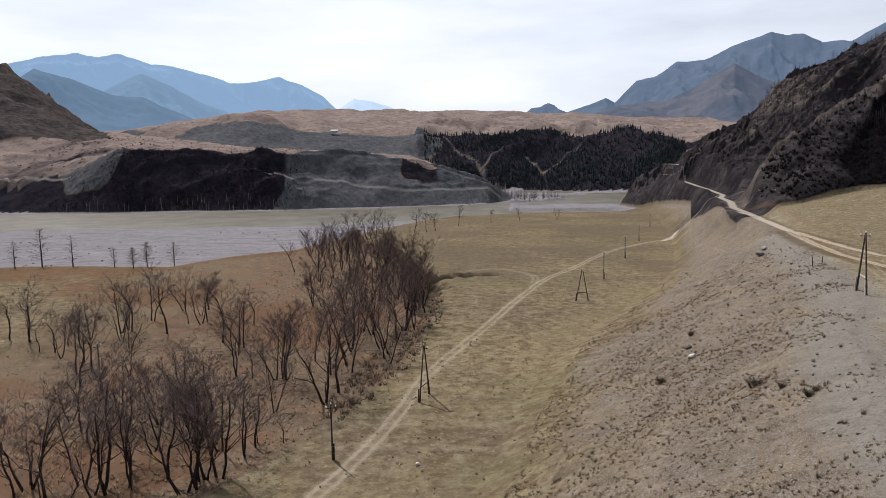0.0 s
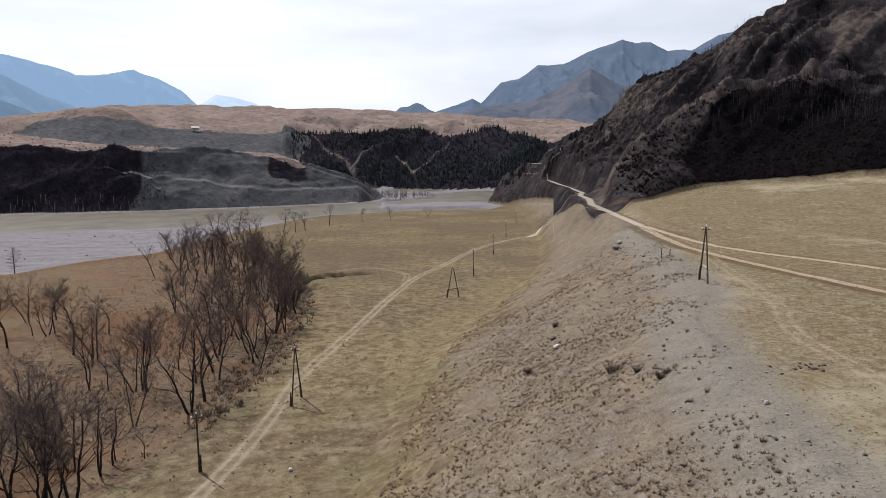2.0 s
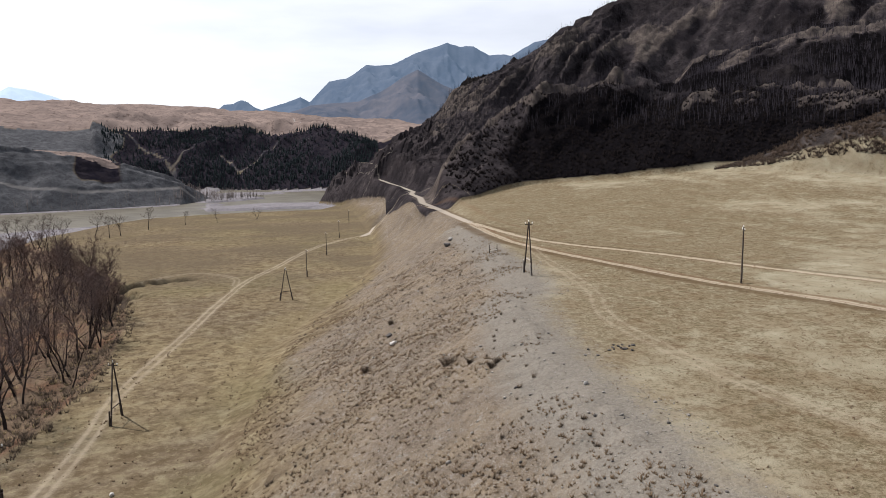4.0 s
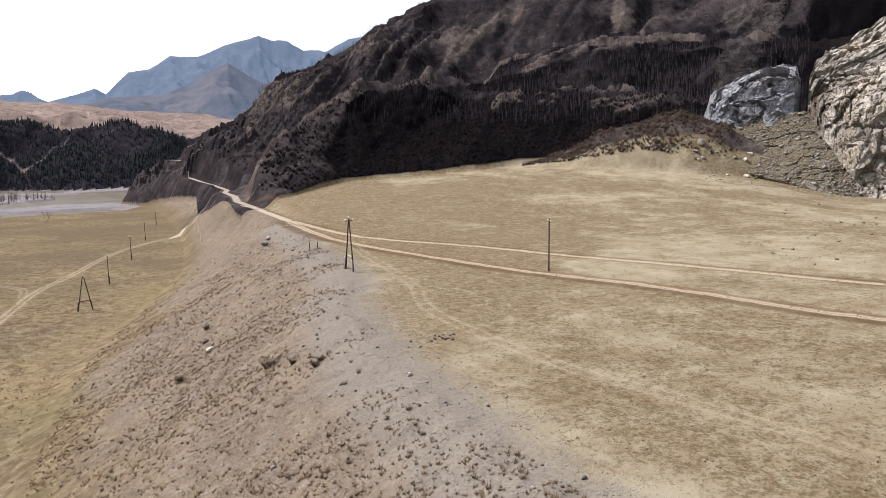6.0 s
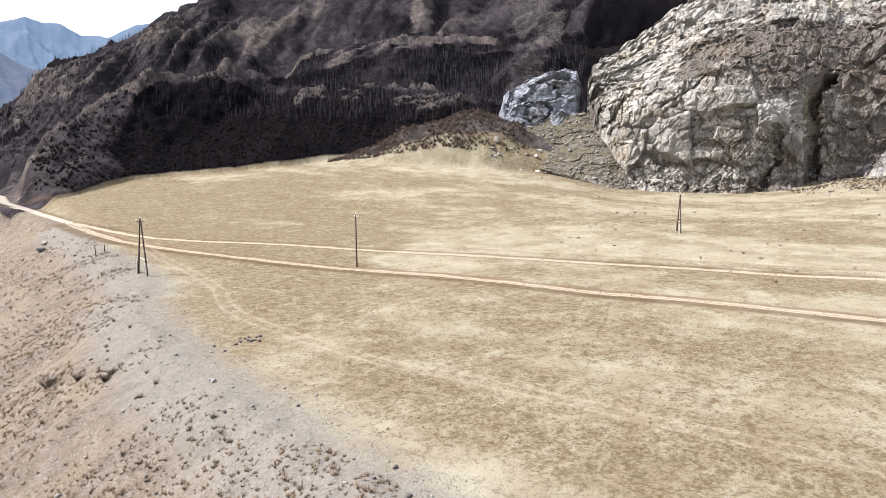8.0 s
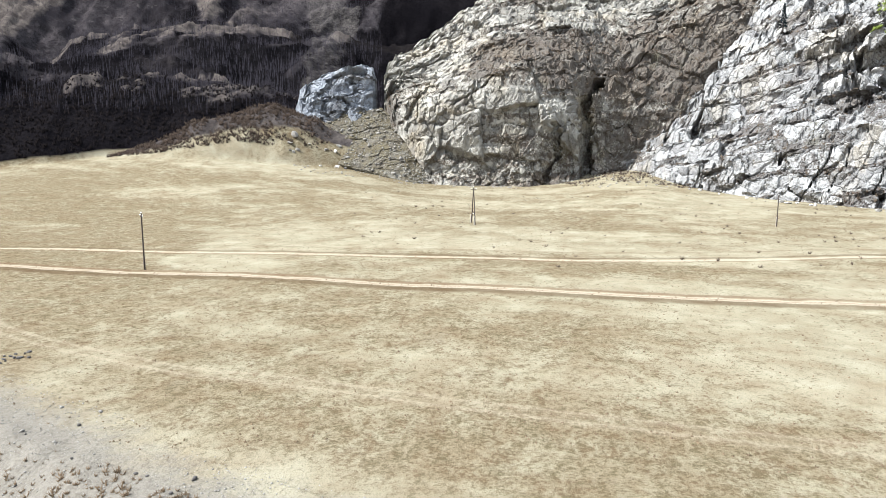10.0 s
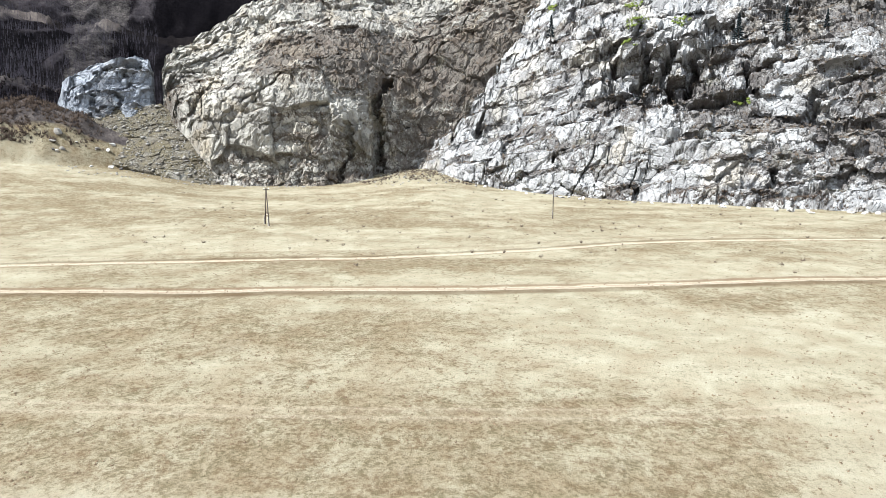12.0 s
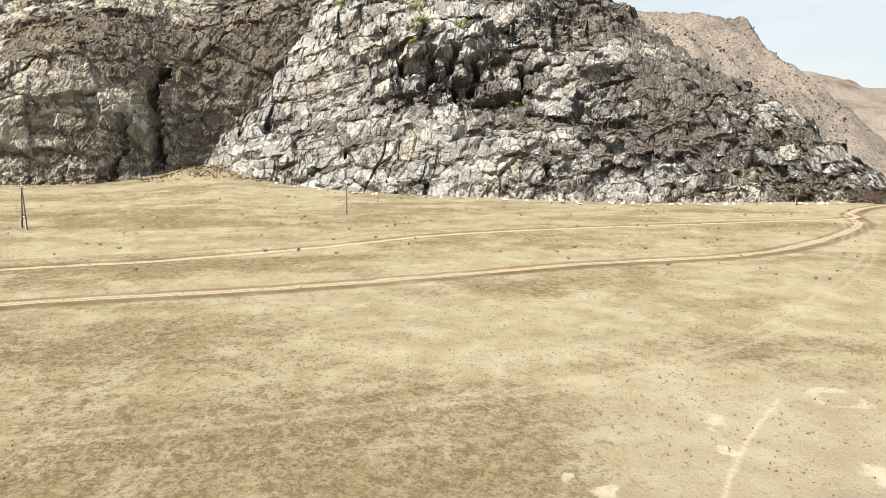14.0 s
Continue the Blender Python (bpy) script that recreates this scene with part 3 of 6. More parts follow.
        col = lay(maths(n, l, "MULTIPLY", band(d, gauge - half, gauge + half, 0.2), broken), power, dirt)
    col = lay(band(maths(n, l, "ABSOLUTE", mask("hill_road")), -3.0, 1.5, 0.4), 0.85, (0.275, 0.245, 0.205))
    col = lay(band(maths(n, l, "ABSOLUTE", maths(n, l, "ADD", mask("chalk_path"), maths(n, l, "MULTIPLY", wander, 0.4))), -3.0, 0.08, 0.22), 0.65, (0.36, 0.31, 0.255))
    col = lay(band(maths(n, l, "ABSOLUTE", mask("far_road")), -9.0, 1.5, 1.0), 0.6, (0.215, 0.205, 0.195))
    col = lay(band(maths(n, l, "ABSOLUTE", mask("scree_chute")), -9.0, 1.2, 1.6), 0.25, (0.120, 0.122, 0.130))
    l.new(col, bsdf.inputs["Base Color"])
    bsdf.inputs["Roughness"].default_value = 0.95
    bsdf.inputs["Specular IOR Level"].default_value = 0.0
    fine = maths(n, l, "ADD", maths(n, l, "MULTIPLY", n3, 1.0), maths(n, l, "MULTIPLY", n4, 0.35))
    coarse = maths(n, l, "MULTIPLY", maths(n, l, "ADD", maths(n, l, "MULTIPLY", n7, 5.0), maths(n, l, "MULTIPLY", n6, 9.0)), maths(n, l, "ADD", mask("hill"), maths(n, l, "ADD", mask("scree"), mask("dark"))))
    bump(n, l, bsdf, maths(n, l, "ADD", fine, coarse), 0.55, 0.35)
    return m


# ---------------------------------------------------------------- mesh tools
def grid_mesh(name, x, y, z, wrap=False):
    """A mesh from 2D arrays of places."""
    rows, cols = x.shape
    co = np.stack([x, y, z], -1).reshape(-1, 3).astype(np.float32)
    j = np.arange(cols if wrap else cols - 1)
    i = np.arange(rows - 1)
    a = (i[:, None] * cols + j[None, :]).ravel()
    b = (i[:, None] * cols + (j[None, :] + 1) % cols).ravel()
    quads = np.stack([a, b, b + cols, a + cols], -1).astype(np.int32)
    me = bpy.data.meshes.new(name)
    me.vertices.add(len(co))
    me.vertices.foreach_set("co", co.ravel())
    me.loops.add(quads.size)
    me.loops.foreach_set("vertex_index", quads.ravel())
    me.polygons.add(len(quads))
    me.polygons.foreach_set("loop_start", np.arange(0, quads.size, 4, dtype=np.int32))
    me.polygons.foreach_set("loop_total", np.full(len(quads), 4, dtype=np.int32))
    me.update(calc_edges=True)
    me.validate()
    return me


def shade(me, flat=False):
    me.polygons.foreach_set("use_smooth", np.full(len(me.polygons), not flat))


def give(me, name, values):
    me.attributes.new(name, "FLOAT", "POINT").data.foreach_set("value", np.ascontiguousarray(values, dtype=np.float32).ravel())


# ---------------------------------------------------------------- tracks in the plan
ROADS = {
    "meadow_track": [rounded([(-60, -40), (-42, 20), (-28, 60), (-20, 82), (-13, 107), (-8, 135), (4, 173), (25, 238), (40, 269), (62, 312), (85, 345), (112, 368), (142, 383), (176, 392)])],
    "upper_road": [rounded([(106, 275), (107, 262), (101, 235), (93, 205), (90, 178), (91, 153), (102, 122), (106, 103), (113, 77), (119, 54), (124, 36), (127, 20), (138, -6), (154, -36), (163, -82), (174, -157), (188, -172)])],
    "lower_road": [rounded([(91, 200), (84, 165), (83, 135), (86, 100), (88, 86), (93, 63), (95, 43), (98, 28), (101, 5), (106, -19), (114, -50), (119, -85), (134, -115), (160, -150), (188, -172), (215, -215), (260, -330)])],
    "field_track": [rounded([(84, 150), (76, 129), (65, 95), (55, 75), (51, 48), (52, 33), (52.5, 16), (54, -4), (56, -23), (61, -38), (70, -55), (104, -99), (132, -127), (170, -160)])],
    "side_track": [rounded([(-2, 262), (10, 268), (19, 262), (24, 250), (22, 236)]), rounded([(171, -155), (152, -140), (128, -118), (112, -112)])],
    "hill_road": [[p[:2] for p in HILL_ROADS[0]], [p[:2] for p in HILL_ROADS[1]], [p[:2] for p in HILL_ROADS[2]] + [(100, 358)]],
    "chalk_path": [rounded([(33, -24), (36.7, -27), (41.5, -31.3), (45, -35), (49.6, -40.4)])],
    "far_road": [rounded([(330, 1800), (310, 1676), (275, 1400), (249, 1200), (262, 1170), (250, 1150)]), rounded([(-198, 704), (-169, 704), (-132, 720), (-74, 719), (-22, 742), (20, 763), (35, 772)]),
                 rounded([(-488, 723), (-455, 722), (-421, 715)])],
    "scree_chute": [rounded([(-40, 1232), (-25, 1193), (3, 1144), (25, 1105), (27, 1087)]), rounded([(115, 1072), (106, 1117), (97, 1155)]), rounded([(115, 1072), (136, 1101), (157, 1125), (182, 1146)]), rounded([(26, 1081), (18, 1107), (12, 1132), (-2, 1153)]), rounded([(25, 1107), (39, 1139), (59, 1169)])],
}


def line_distance(x, y, lines, reach):
    """Signed distance to the nearest of some lines, cut off at a reach; positive on the right-hand side."""
    out = np.full(x.shape, reach, dtype=float)
    for pts in lines:
        xs, ys = [p[0] for p in pts], [p[1] for p in pts]
        m = (x > min(xs) - reach) & (x < max(xs) + reach) & (y > min(ys) - reach) & (y < max(ys) + reach)
        if m.any():
            d = np.clip(to_line(x[m], y[m], pts), -reach, reach)
            out[m] = np.where(np.abs(d) < np.abs(out[m]), d, out[m])
    return out


# ---------------------------------------------------------------- the ground
ring = np.concatenate([np.array([0.01, 1.0, 2.0]), np.geomspace(3, 26, 16)[:-1], np.geomspace(26, 230, 320)[:-1], np.geomspace(230, 480, 170)[:-1], np.geomspace(480, 680, 90)[:-1], np.geomspace(680, 800, 100)[:-1], np.geomspace(800, 1400, 80)[:-1], np.geomspace(1400, 4700, 60)])
bear = np.radians(np.concatenate([np.arange(-37, 10, 0.2), np.arange(10, 26, 0.125), np.arange(26, 66, 0.2), np.arange(66, 137, 0.3), np.arange(137, 323, 3.0)]))
RR, AA = np.meshgrid(ring, bear, indexing="ij")
GX, GY = RR * np.sin(AA), RR * np.cos(AA)
GZ, G = height(GX, GY)
road = {key: line_distance(GX, GY, lines, 60.0 if key in ("far_road", "scree_chute") else 16.0) for key, lines in ROADS.items()}
worn = np.minimum(np.abs(road["upper_road"]), np.abs(road["lower_road"]))
GZ = GZ - 0.10 * (1 - smooth(0.6, 1.8, worn))
me = grid_mesh("ground", GX, GY, GZ, wrap=True)
shade(me)
ridge_id = {name: i + 1 for i, name in enumerate(RIDGES)}
pk = G["pick"]
rough_face = (np.isin(pk, [ridge_id[k] for k in ("main", "south_ridge", "crag")]) & (G["rock"] > 0.6) & (G["az"] < 36))
me.polygons.foreach_set("use_smooth", ~rough_face[:-1, :].ravel())
dwood = to_line(GX, GY, wood_edge)


def pale_spots(x, y):
    """Bare chalky patches beside the path, and one worn ring."""
    out = np.zeros_like(x)
    m = (x > 20) & (x < 75) & (y > -70) & (y < 0)
    xm, ym = x[m], y[m]
    wob = 1.1 * vnoise(xm / 1.6, ym / 1.6, 33) + 0.6 * vnoise(xm / 0.6, ym / 0.6, 34)
    spots = np.zeros_like(xm)
    for sx, sy, sr in ((47.0, -33.2, 1.5), (45.2, -31.6, 0.7), (41.4, -30.6, 1.1), (38.2, -19.4, 0.9), (40.5, -18.2, 0.5), (36.5, -38, 2.2)):
        spots = spots + (1 - smooth(0.3 * sr, 1.2 * sr, np.hypot(xm - sx, ym - sy) + 0.6 * wob))
    ring_d = np.abs(np.hypot((xm - 49.2) * 0.9, ym + 46.0) - 2.0) + 0.45 * wob
    out[m] = np.clip(0.85 * spots + 0.75 * (1 - smooth(0.1, 0.9, ring_d)), 0, 1)
    return out

litter = (1 - smooth(-3, 2, dwood)) * (0.55 * smooth(-150, -80, dwood) + 0.45 * smooth(-75, -45, dwood)) * G["low"] * (1 - G["gravel"])
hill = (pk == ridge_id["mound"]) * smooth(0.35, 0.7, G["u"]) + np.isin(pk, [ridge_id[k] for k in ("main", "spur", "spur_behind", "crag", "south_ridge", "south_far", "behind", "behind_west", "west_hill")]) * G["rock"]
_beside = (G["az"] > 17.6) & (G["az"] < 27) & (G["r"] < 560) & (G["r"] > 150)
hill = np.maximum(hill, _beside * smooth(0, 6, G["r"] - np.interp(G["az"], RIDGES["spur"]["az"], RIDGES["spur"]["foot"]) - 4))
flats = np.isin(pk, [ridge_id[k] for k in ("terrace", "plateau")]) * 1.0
bluff = (pk == ridge_id["bluff"]) * 1.0
side = (pk == ridge_id["plateau_side"]) * 1.0
az, rr = G["az"], G["r"]
azs = az + 2.0 * fbm(GX, GY, 50, 4, 74)
azn = az + 1.2 * fbm(GX, GY, 60, 4, 71)
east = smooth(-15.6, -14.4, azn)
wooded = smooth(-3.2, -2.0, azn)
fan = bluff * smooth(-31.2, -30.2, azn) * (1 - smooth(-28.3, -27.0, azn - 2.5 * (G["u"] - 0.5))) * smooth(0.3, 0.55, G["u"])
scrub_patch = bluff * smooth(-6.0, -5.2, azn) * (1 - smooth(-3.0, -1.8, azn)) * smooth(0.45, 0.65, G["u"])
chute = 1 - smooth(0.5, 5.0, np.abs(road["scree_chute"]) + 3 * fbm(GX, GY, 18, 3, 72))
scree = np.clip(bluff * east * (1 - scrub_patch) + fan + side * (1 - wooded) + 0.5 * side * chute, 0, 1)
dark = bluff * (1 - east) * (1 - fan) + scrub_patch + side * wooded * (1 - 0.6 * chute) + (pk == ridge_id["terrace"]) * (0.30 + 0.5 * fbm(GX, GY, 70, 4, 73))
give(me, "terrace", np.clip(G["terrace"], 0, 1))
give(me, "litter", litter)
give(me, "stony", np.clip(G["slope"] * smooth(0.06, 0.42, G["up"] + 0.25 * fbm(GX, GY, 26, 3, 50)), 0, 1))
give(me, "bare", np.clip(0.75 * np.exp(-((G["dc"] + 1.0) / 7.5) ** 2) * (GY < 200) + 0.1 * np.exp(-((G["dc"] - 8) / 6) ** 2) * (GY < 130), 0, 1))
give(me, "chalk", pale_spots(GX, GY))
streak = fbm(GX * 0.9, GY * 0.42, 18, 6, 55, 0.6)
thin = np.exp(-(np.hypot(GX - 44, GY + 36) / 13) ** 2) + 0.6 * np.exp(-((G["dc"] - 4) / 6) ** 2)
give(me, "brown", np.clip((0.30 + 1.6 * streak + 0.7 * fbm(GX, GY, 6, 4, 59) + 0.5 * smooth(110, 55, rr) * smooth(106, 78, az) + 0.2 * smooth(84, 50, az) + 0.75 * smooth(54, 34, az) + 0.3 * np.exp(-((G["dc"] - 22) / 13) ** 2) * smooth(75, 55, az) - 0.9 * thin) * G["terrace"], 0, 1))
give(me, "worn_thin", np.clip(thin, 0, 1) * G["terrace"])
give(me, "redden", np.clip(1.0 * smooth(-0.1, 0.35, fbm(GX, GY, 45, 4, 58)) * G["low"] * (dwood < -10), 0, 1))
give(me, "sere", np.clip(smooth(170, 300, rr) * (dwood > -2) * (0.55 + 1.2 * fbm(GX, 1.6 * GY, 40, 4, 53)) * (1 - G["terrace"]) * smooth(0.5, 0.1, G["up"]), 0, 1))
give(me, "yellow", np.clip(np.exp(-((G["df"] + 4) / 9) ** 2) * (0.6 + 0.9 * fbm(GX, GY, 25, 3, 67)), 0, 1) * (G["terrace"] < 0.5))
give(me, "earth", ravine(GX, GY))
give(me, "green", np.clip((0.42 + 0.8 * fbm(GX, GY, 30, 4, 66)) * (1 - G["terrace"]) * smooth(0.45, 0.0, G["up"]) * (1 - litter) + 1.3 * np.exp(-(np.hypot(GX - 3, GY - 89) / 6.5) ** 2) + 0.7 * np.exp(-(np.hypot(GX - 12, GY - 118) / 9) ** 2), 0, 1))
give(me, "shingle", np.clip(np.maximum(G["gravel"], np.maximum(G["bed"], smooth(-30, 20, rr - table(az, RIVER_NEAR)) * (az < 16)) * G["low"]), 0, 1) * (pk == 0))
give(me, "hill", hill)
tops = np.zeros_like(GX)        # sunlit ribs between the gullies, put in as a paler colour
for key in RIBS:
    here = (pk == ridge_id[key]) & (az > 19) & (az < 66)
    rib = ribs(key, az[here], G["u"][here], 5) + 0.15 * fbm(GX[here], GY[here], 12, 3, 75)
    tops[here] = smooth(np.percentile(rib, 62), np.percentile(rib, 93), rib) * smooth(0.12, 0.4, G["u"][here])
spurs = np.isin(pk, [ridge_id["spur"], ridge_id["spur_behind"]])
# sunlit look of the spur crests, put into the colour
crest_band = spurs * hill * smooth(0.80, 0.98, G["u"] + 0.2 * fbm(GX, GY, 30, 3, 61)) * (0.5 + 0.5 * fbm(GX, GY, 22, 3, 63))
# tan: painted sunlit ribs, crests and left flank, plus dry mound and far ridges
give(me, "tan", np.clip(0.75 * tops * hill * (1 - 0.6 * smooth(50, 58, az)) + (pk == ridge_id["mound"]) * 0.55 + crest_band + (pk == ridge_id["spur"]) * hill * (1 - smooth(23, 27, az)) * 0.2 + hill * np.isin(pk, [ridge_id["south_ridge"], ridge_id["south_far"], ridge_id["west_hill"]]) * 0.5, 0, 1))
# brush, thinned on the ribs; it also darkens the shaded basin and gullies
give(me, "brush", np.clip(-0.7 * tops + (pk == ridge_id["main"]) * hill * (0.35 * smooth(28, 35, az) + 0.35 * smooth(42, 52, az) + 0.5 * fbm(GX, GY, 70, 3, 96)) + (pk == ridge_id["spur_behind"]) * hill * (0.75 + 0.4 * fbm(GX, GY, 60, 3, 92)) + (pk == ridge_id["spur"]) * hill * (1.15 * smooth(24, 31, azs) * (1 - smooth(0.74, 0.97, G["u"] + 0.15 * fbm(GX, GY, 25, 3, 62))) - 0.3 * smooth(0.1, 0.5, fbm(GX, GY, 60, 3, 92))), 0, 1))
give(me, "ashen", np.clip(hill * np.isin(pk, [ridge_id["south_ridge"], ridge_id["crag"]]) * 0.75 + 0.48 * hill * np.isin(pk, [ridge_id["main"], ridge_id["spur_behind"]]) * smooth(57.5, 58.6, azs) * (1 - smooth(61.5, 63.5, azs)), 0, 1))
give(me, "pale_side", np.clip(hill * np.isin(pk, [ridge_id["south_ridge"], ridge_id["south_far"]]) * (0.75 + 0.5 * fbm(GX, GY, 45, 4, 97)), 0, 1))
give(me, "flats", flats)
give(me, "scree", scree)
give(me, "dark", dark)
for key, d in road.items():
    give(me, key, d)
me.materials.append(ground_material())
ground = tagged(new("ground", me), "dry grass valley floor with stony slope and mountains", "ground", kind="structure")

# the river
def water_material():
    m, n, l, bsdf = material("river_water")
    pos = n.new("ShaderNodeNewGeometry").outputs["Position"]
    a = noise_node(n, l, 0.05, 4, 0.6, pos)
    col = blend(n, l, remap(n, l, a, 0.4, 0.6), (0.060, 0.053, 0.038), (0.095, 0.087, 0.066))
    l.new(col, bsdf.inputs["Base Color"])
    bsdf.inputs["Roughness"].default_value = 0.45
    bsdf.inputs["Specular IOR Level"].default_value = 0.06
    bump(n, l, bsdf, noise_node(n, l, 0.7, 5, 0.65, pos), 0.25, 0.3)
    return m


wa, wr = np.meshgrid(np.radians(np.linspace(-80, 17, 98)), np.linspace(470, 1450, 60))
me = grid_mesh("water", wr * np.sin(wa), wr * np.cos(wa), np.full(wa.shape, WATER) + 0.15)
me.materials.append(water_material())
tagged(new("water", me), "shallow silty mountain river between shingle banks", "river", kind="structure")


# ---------------------------------------------------------------- rock faces
def rock_material(name, pale, mid, dark, scrub, stain, tall=1.5):
    """Jointed rock: blocks of differing tone, dark joints, lichen streaks, and dry scrub where the mesh says so."""
    m, n, l, bsdf = material(name)
    pos = n.new("ShaderNodeNewGeometry").outputs["Position"]

    def stretched(sx, sy, sz, bend):
        t = n.new("ShaderNodeMapping")
        t.inputs["Scale"].default_value = (sx, sy, sz)
        l.new(pos, t.inputs["Vector"])
        if not bend:
            return t.outputs["Vector"]
        w = n.new("ShaderNodeTexNoise")
        w.inputs["Scale"].default_value, w.inputs["Detail"].default_value = 0.25, 4
        l.new(pos, w.inputs["Vector"])
        v = n.new("ShaderNodeVectorMath")
        v.operation = "MULTIPLY_ADD"
        l.new(w.outputs["Color"], v.inputs[0])
        v.inputs[1].default_value = (bend, bend, bend)
        l.new(t.outputs["Vector"], v.inputs[2])
        return v.outputs["Vector"]

    def cells(vec, scale):
        tone = n.new("ShaderNodeTexVoronoi")
        edge = n.new("ShaderNodeTexVoronoi")
        edge.feature = "DISTANCE_TO_EDGE"
        for t in (tone, edge):
            t.inputs["Scale"].default_value = scale
            l.new(vec, t.inputs["Vector"])
        sep = n.new("ShaderNodeSeparateColor")
        l.new(tone.outputs["Color"], sep.inputs["Color"])
        return sep.outputs[0], edge.outputs["Distance"]

    n1 = noise_node(n, l, 0.05, 6, 0.6, pos, 0.5)
    n2 = noise_node(n, l, 0.32, 7, 0.68, pos, 0.3)
    n3 = noise_node(n, l, 1.4, 6, 0.72, pos)
    n4 = noise_node(n, l, 0.22, 5, 0.7, stretched(1, 1, 0.3, 0), 0.3)
    t1, e1 = cells(stretched(1, 1, tall, 3.5), 0.15)
    t2, e2 = cells(stretched(1, 1, tall, 1.6), 0.5)
    col = blend(n, l, remap(n, l, t1, 0.25, 0.95), pale, mid)
    col = blend(n, l, remap(n, l, t2, 0.45, 1.0, 0, 0.6), col, mid)
    col = blend(n, l, remap(n, l, n2, 0.5, 0.66, 0, 0.6), col, mid)
    col = blend(n, l, remap(n, l, n1, 0.52, 0.68, 0, 0.55), col, stain)
    col = blend(n, l, remap(n, l, n4, 0.60, 0.74, 0, 0.55), col, dark)
    col = blend(n, l, remap(n, l, n3, 0.56, 0.70, 0, 0.6), col, dark)

    def mask(key):
        a = n.new("ShaderNodeAttribute")
        a.attribute_name = key
        return a.outputs["Fac"]

    rag = maths(n, l, "ADD", maths(n, l, "MULTIPLY", maths(n, l, "SUBTRACT", n2, 0.5), 2.2), maths(n, l, "MULTIPLY", maths(n, l, "SUBTRACT", n3, 0.5), 2.6))
    grow = remap(n, l, maths(n, l, "ADD", mask("scrub"), rag), 0.36, 0.70)
    shown = remap(n, l, n1, 0.42, 0.6)
    col = blend(n, l, maths(n, l, "MULTIPLY", remap(n, l, e1, 0.0, 0.03, 0.7, 0.0), shown), col, tuple(0.5 * c for c in dark))
    col = blend(n, l, maths(n, l, "MULTIPLY", remap(n, l, e2, 0.0, 0.03, 0.45, 0.0), remap(n, l, n2, 0.45, 0.6)), col, tuple(0.6 * c for c in dark))
    brush = blend(n, l, remap(n, l, n3, 0.38, 0.62), scrub, tuple(0.35 * c for c in scrub))
    brush = blend(n, l, remap(n, l, n4, 0.42, 0.58, 0, 0.7), brush, (0.075, 0.066, 0.058))
    brush = blend(n, l, remap(n, l, n1, 0.40, 0.30, 0, 0.6), brush, (0.085, 0.080, 0.040))
    col = blend(n, l, maths(n, l, "MULTIPLY", grow, 0.76), col, brush)
    l.new(col, bsdf.inputs["Base Color"])
    bsdf.inputs["Roughness"].default_value = 0.9
    bsdf.inputs["Specular IOR Level"].default_value = 0.08
    lines = maths(n, l, "ADD", remap(n, l, e1, 0.0, 0.06, 0.0, 0.6), remap(n, l, e2, 0.0, 0.08, 0.0, 0.2))
    bump(n, l, bsdf, maths(n, l, "ADD", lines, maths(n, l, "ADD", n2, maths(n, l, "MULTIPLY", n3, 0.6))), 0.75, 0.9)
    return m


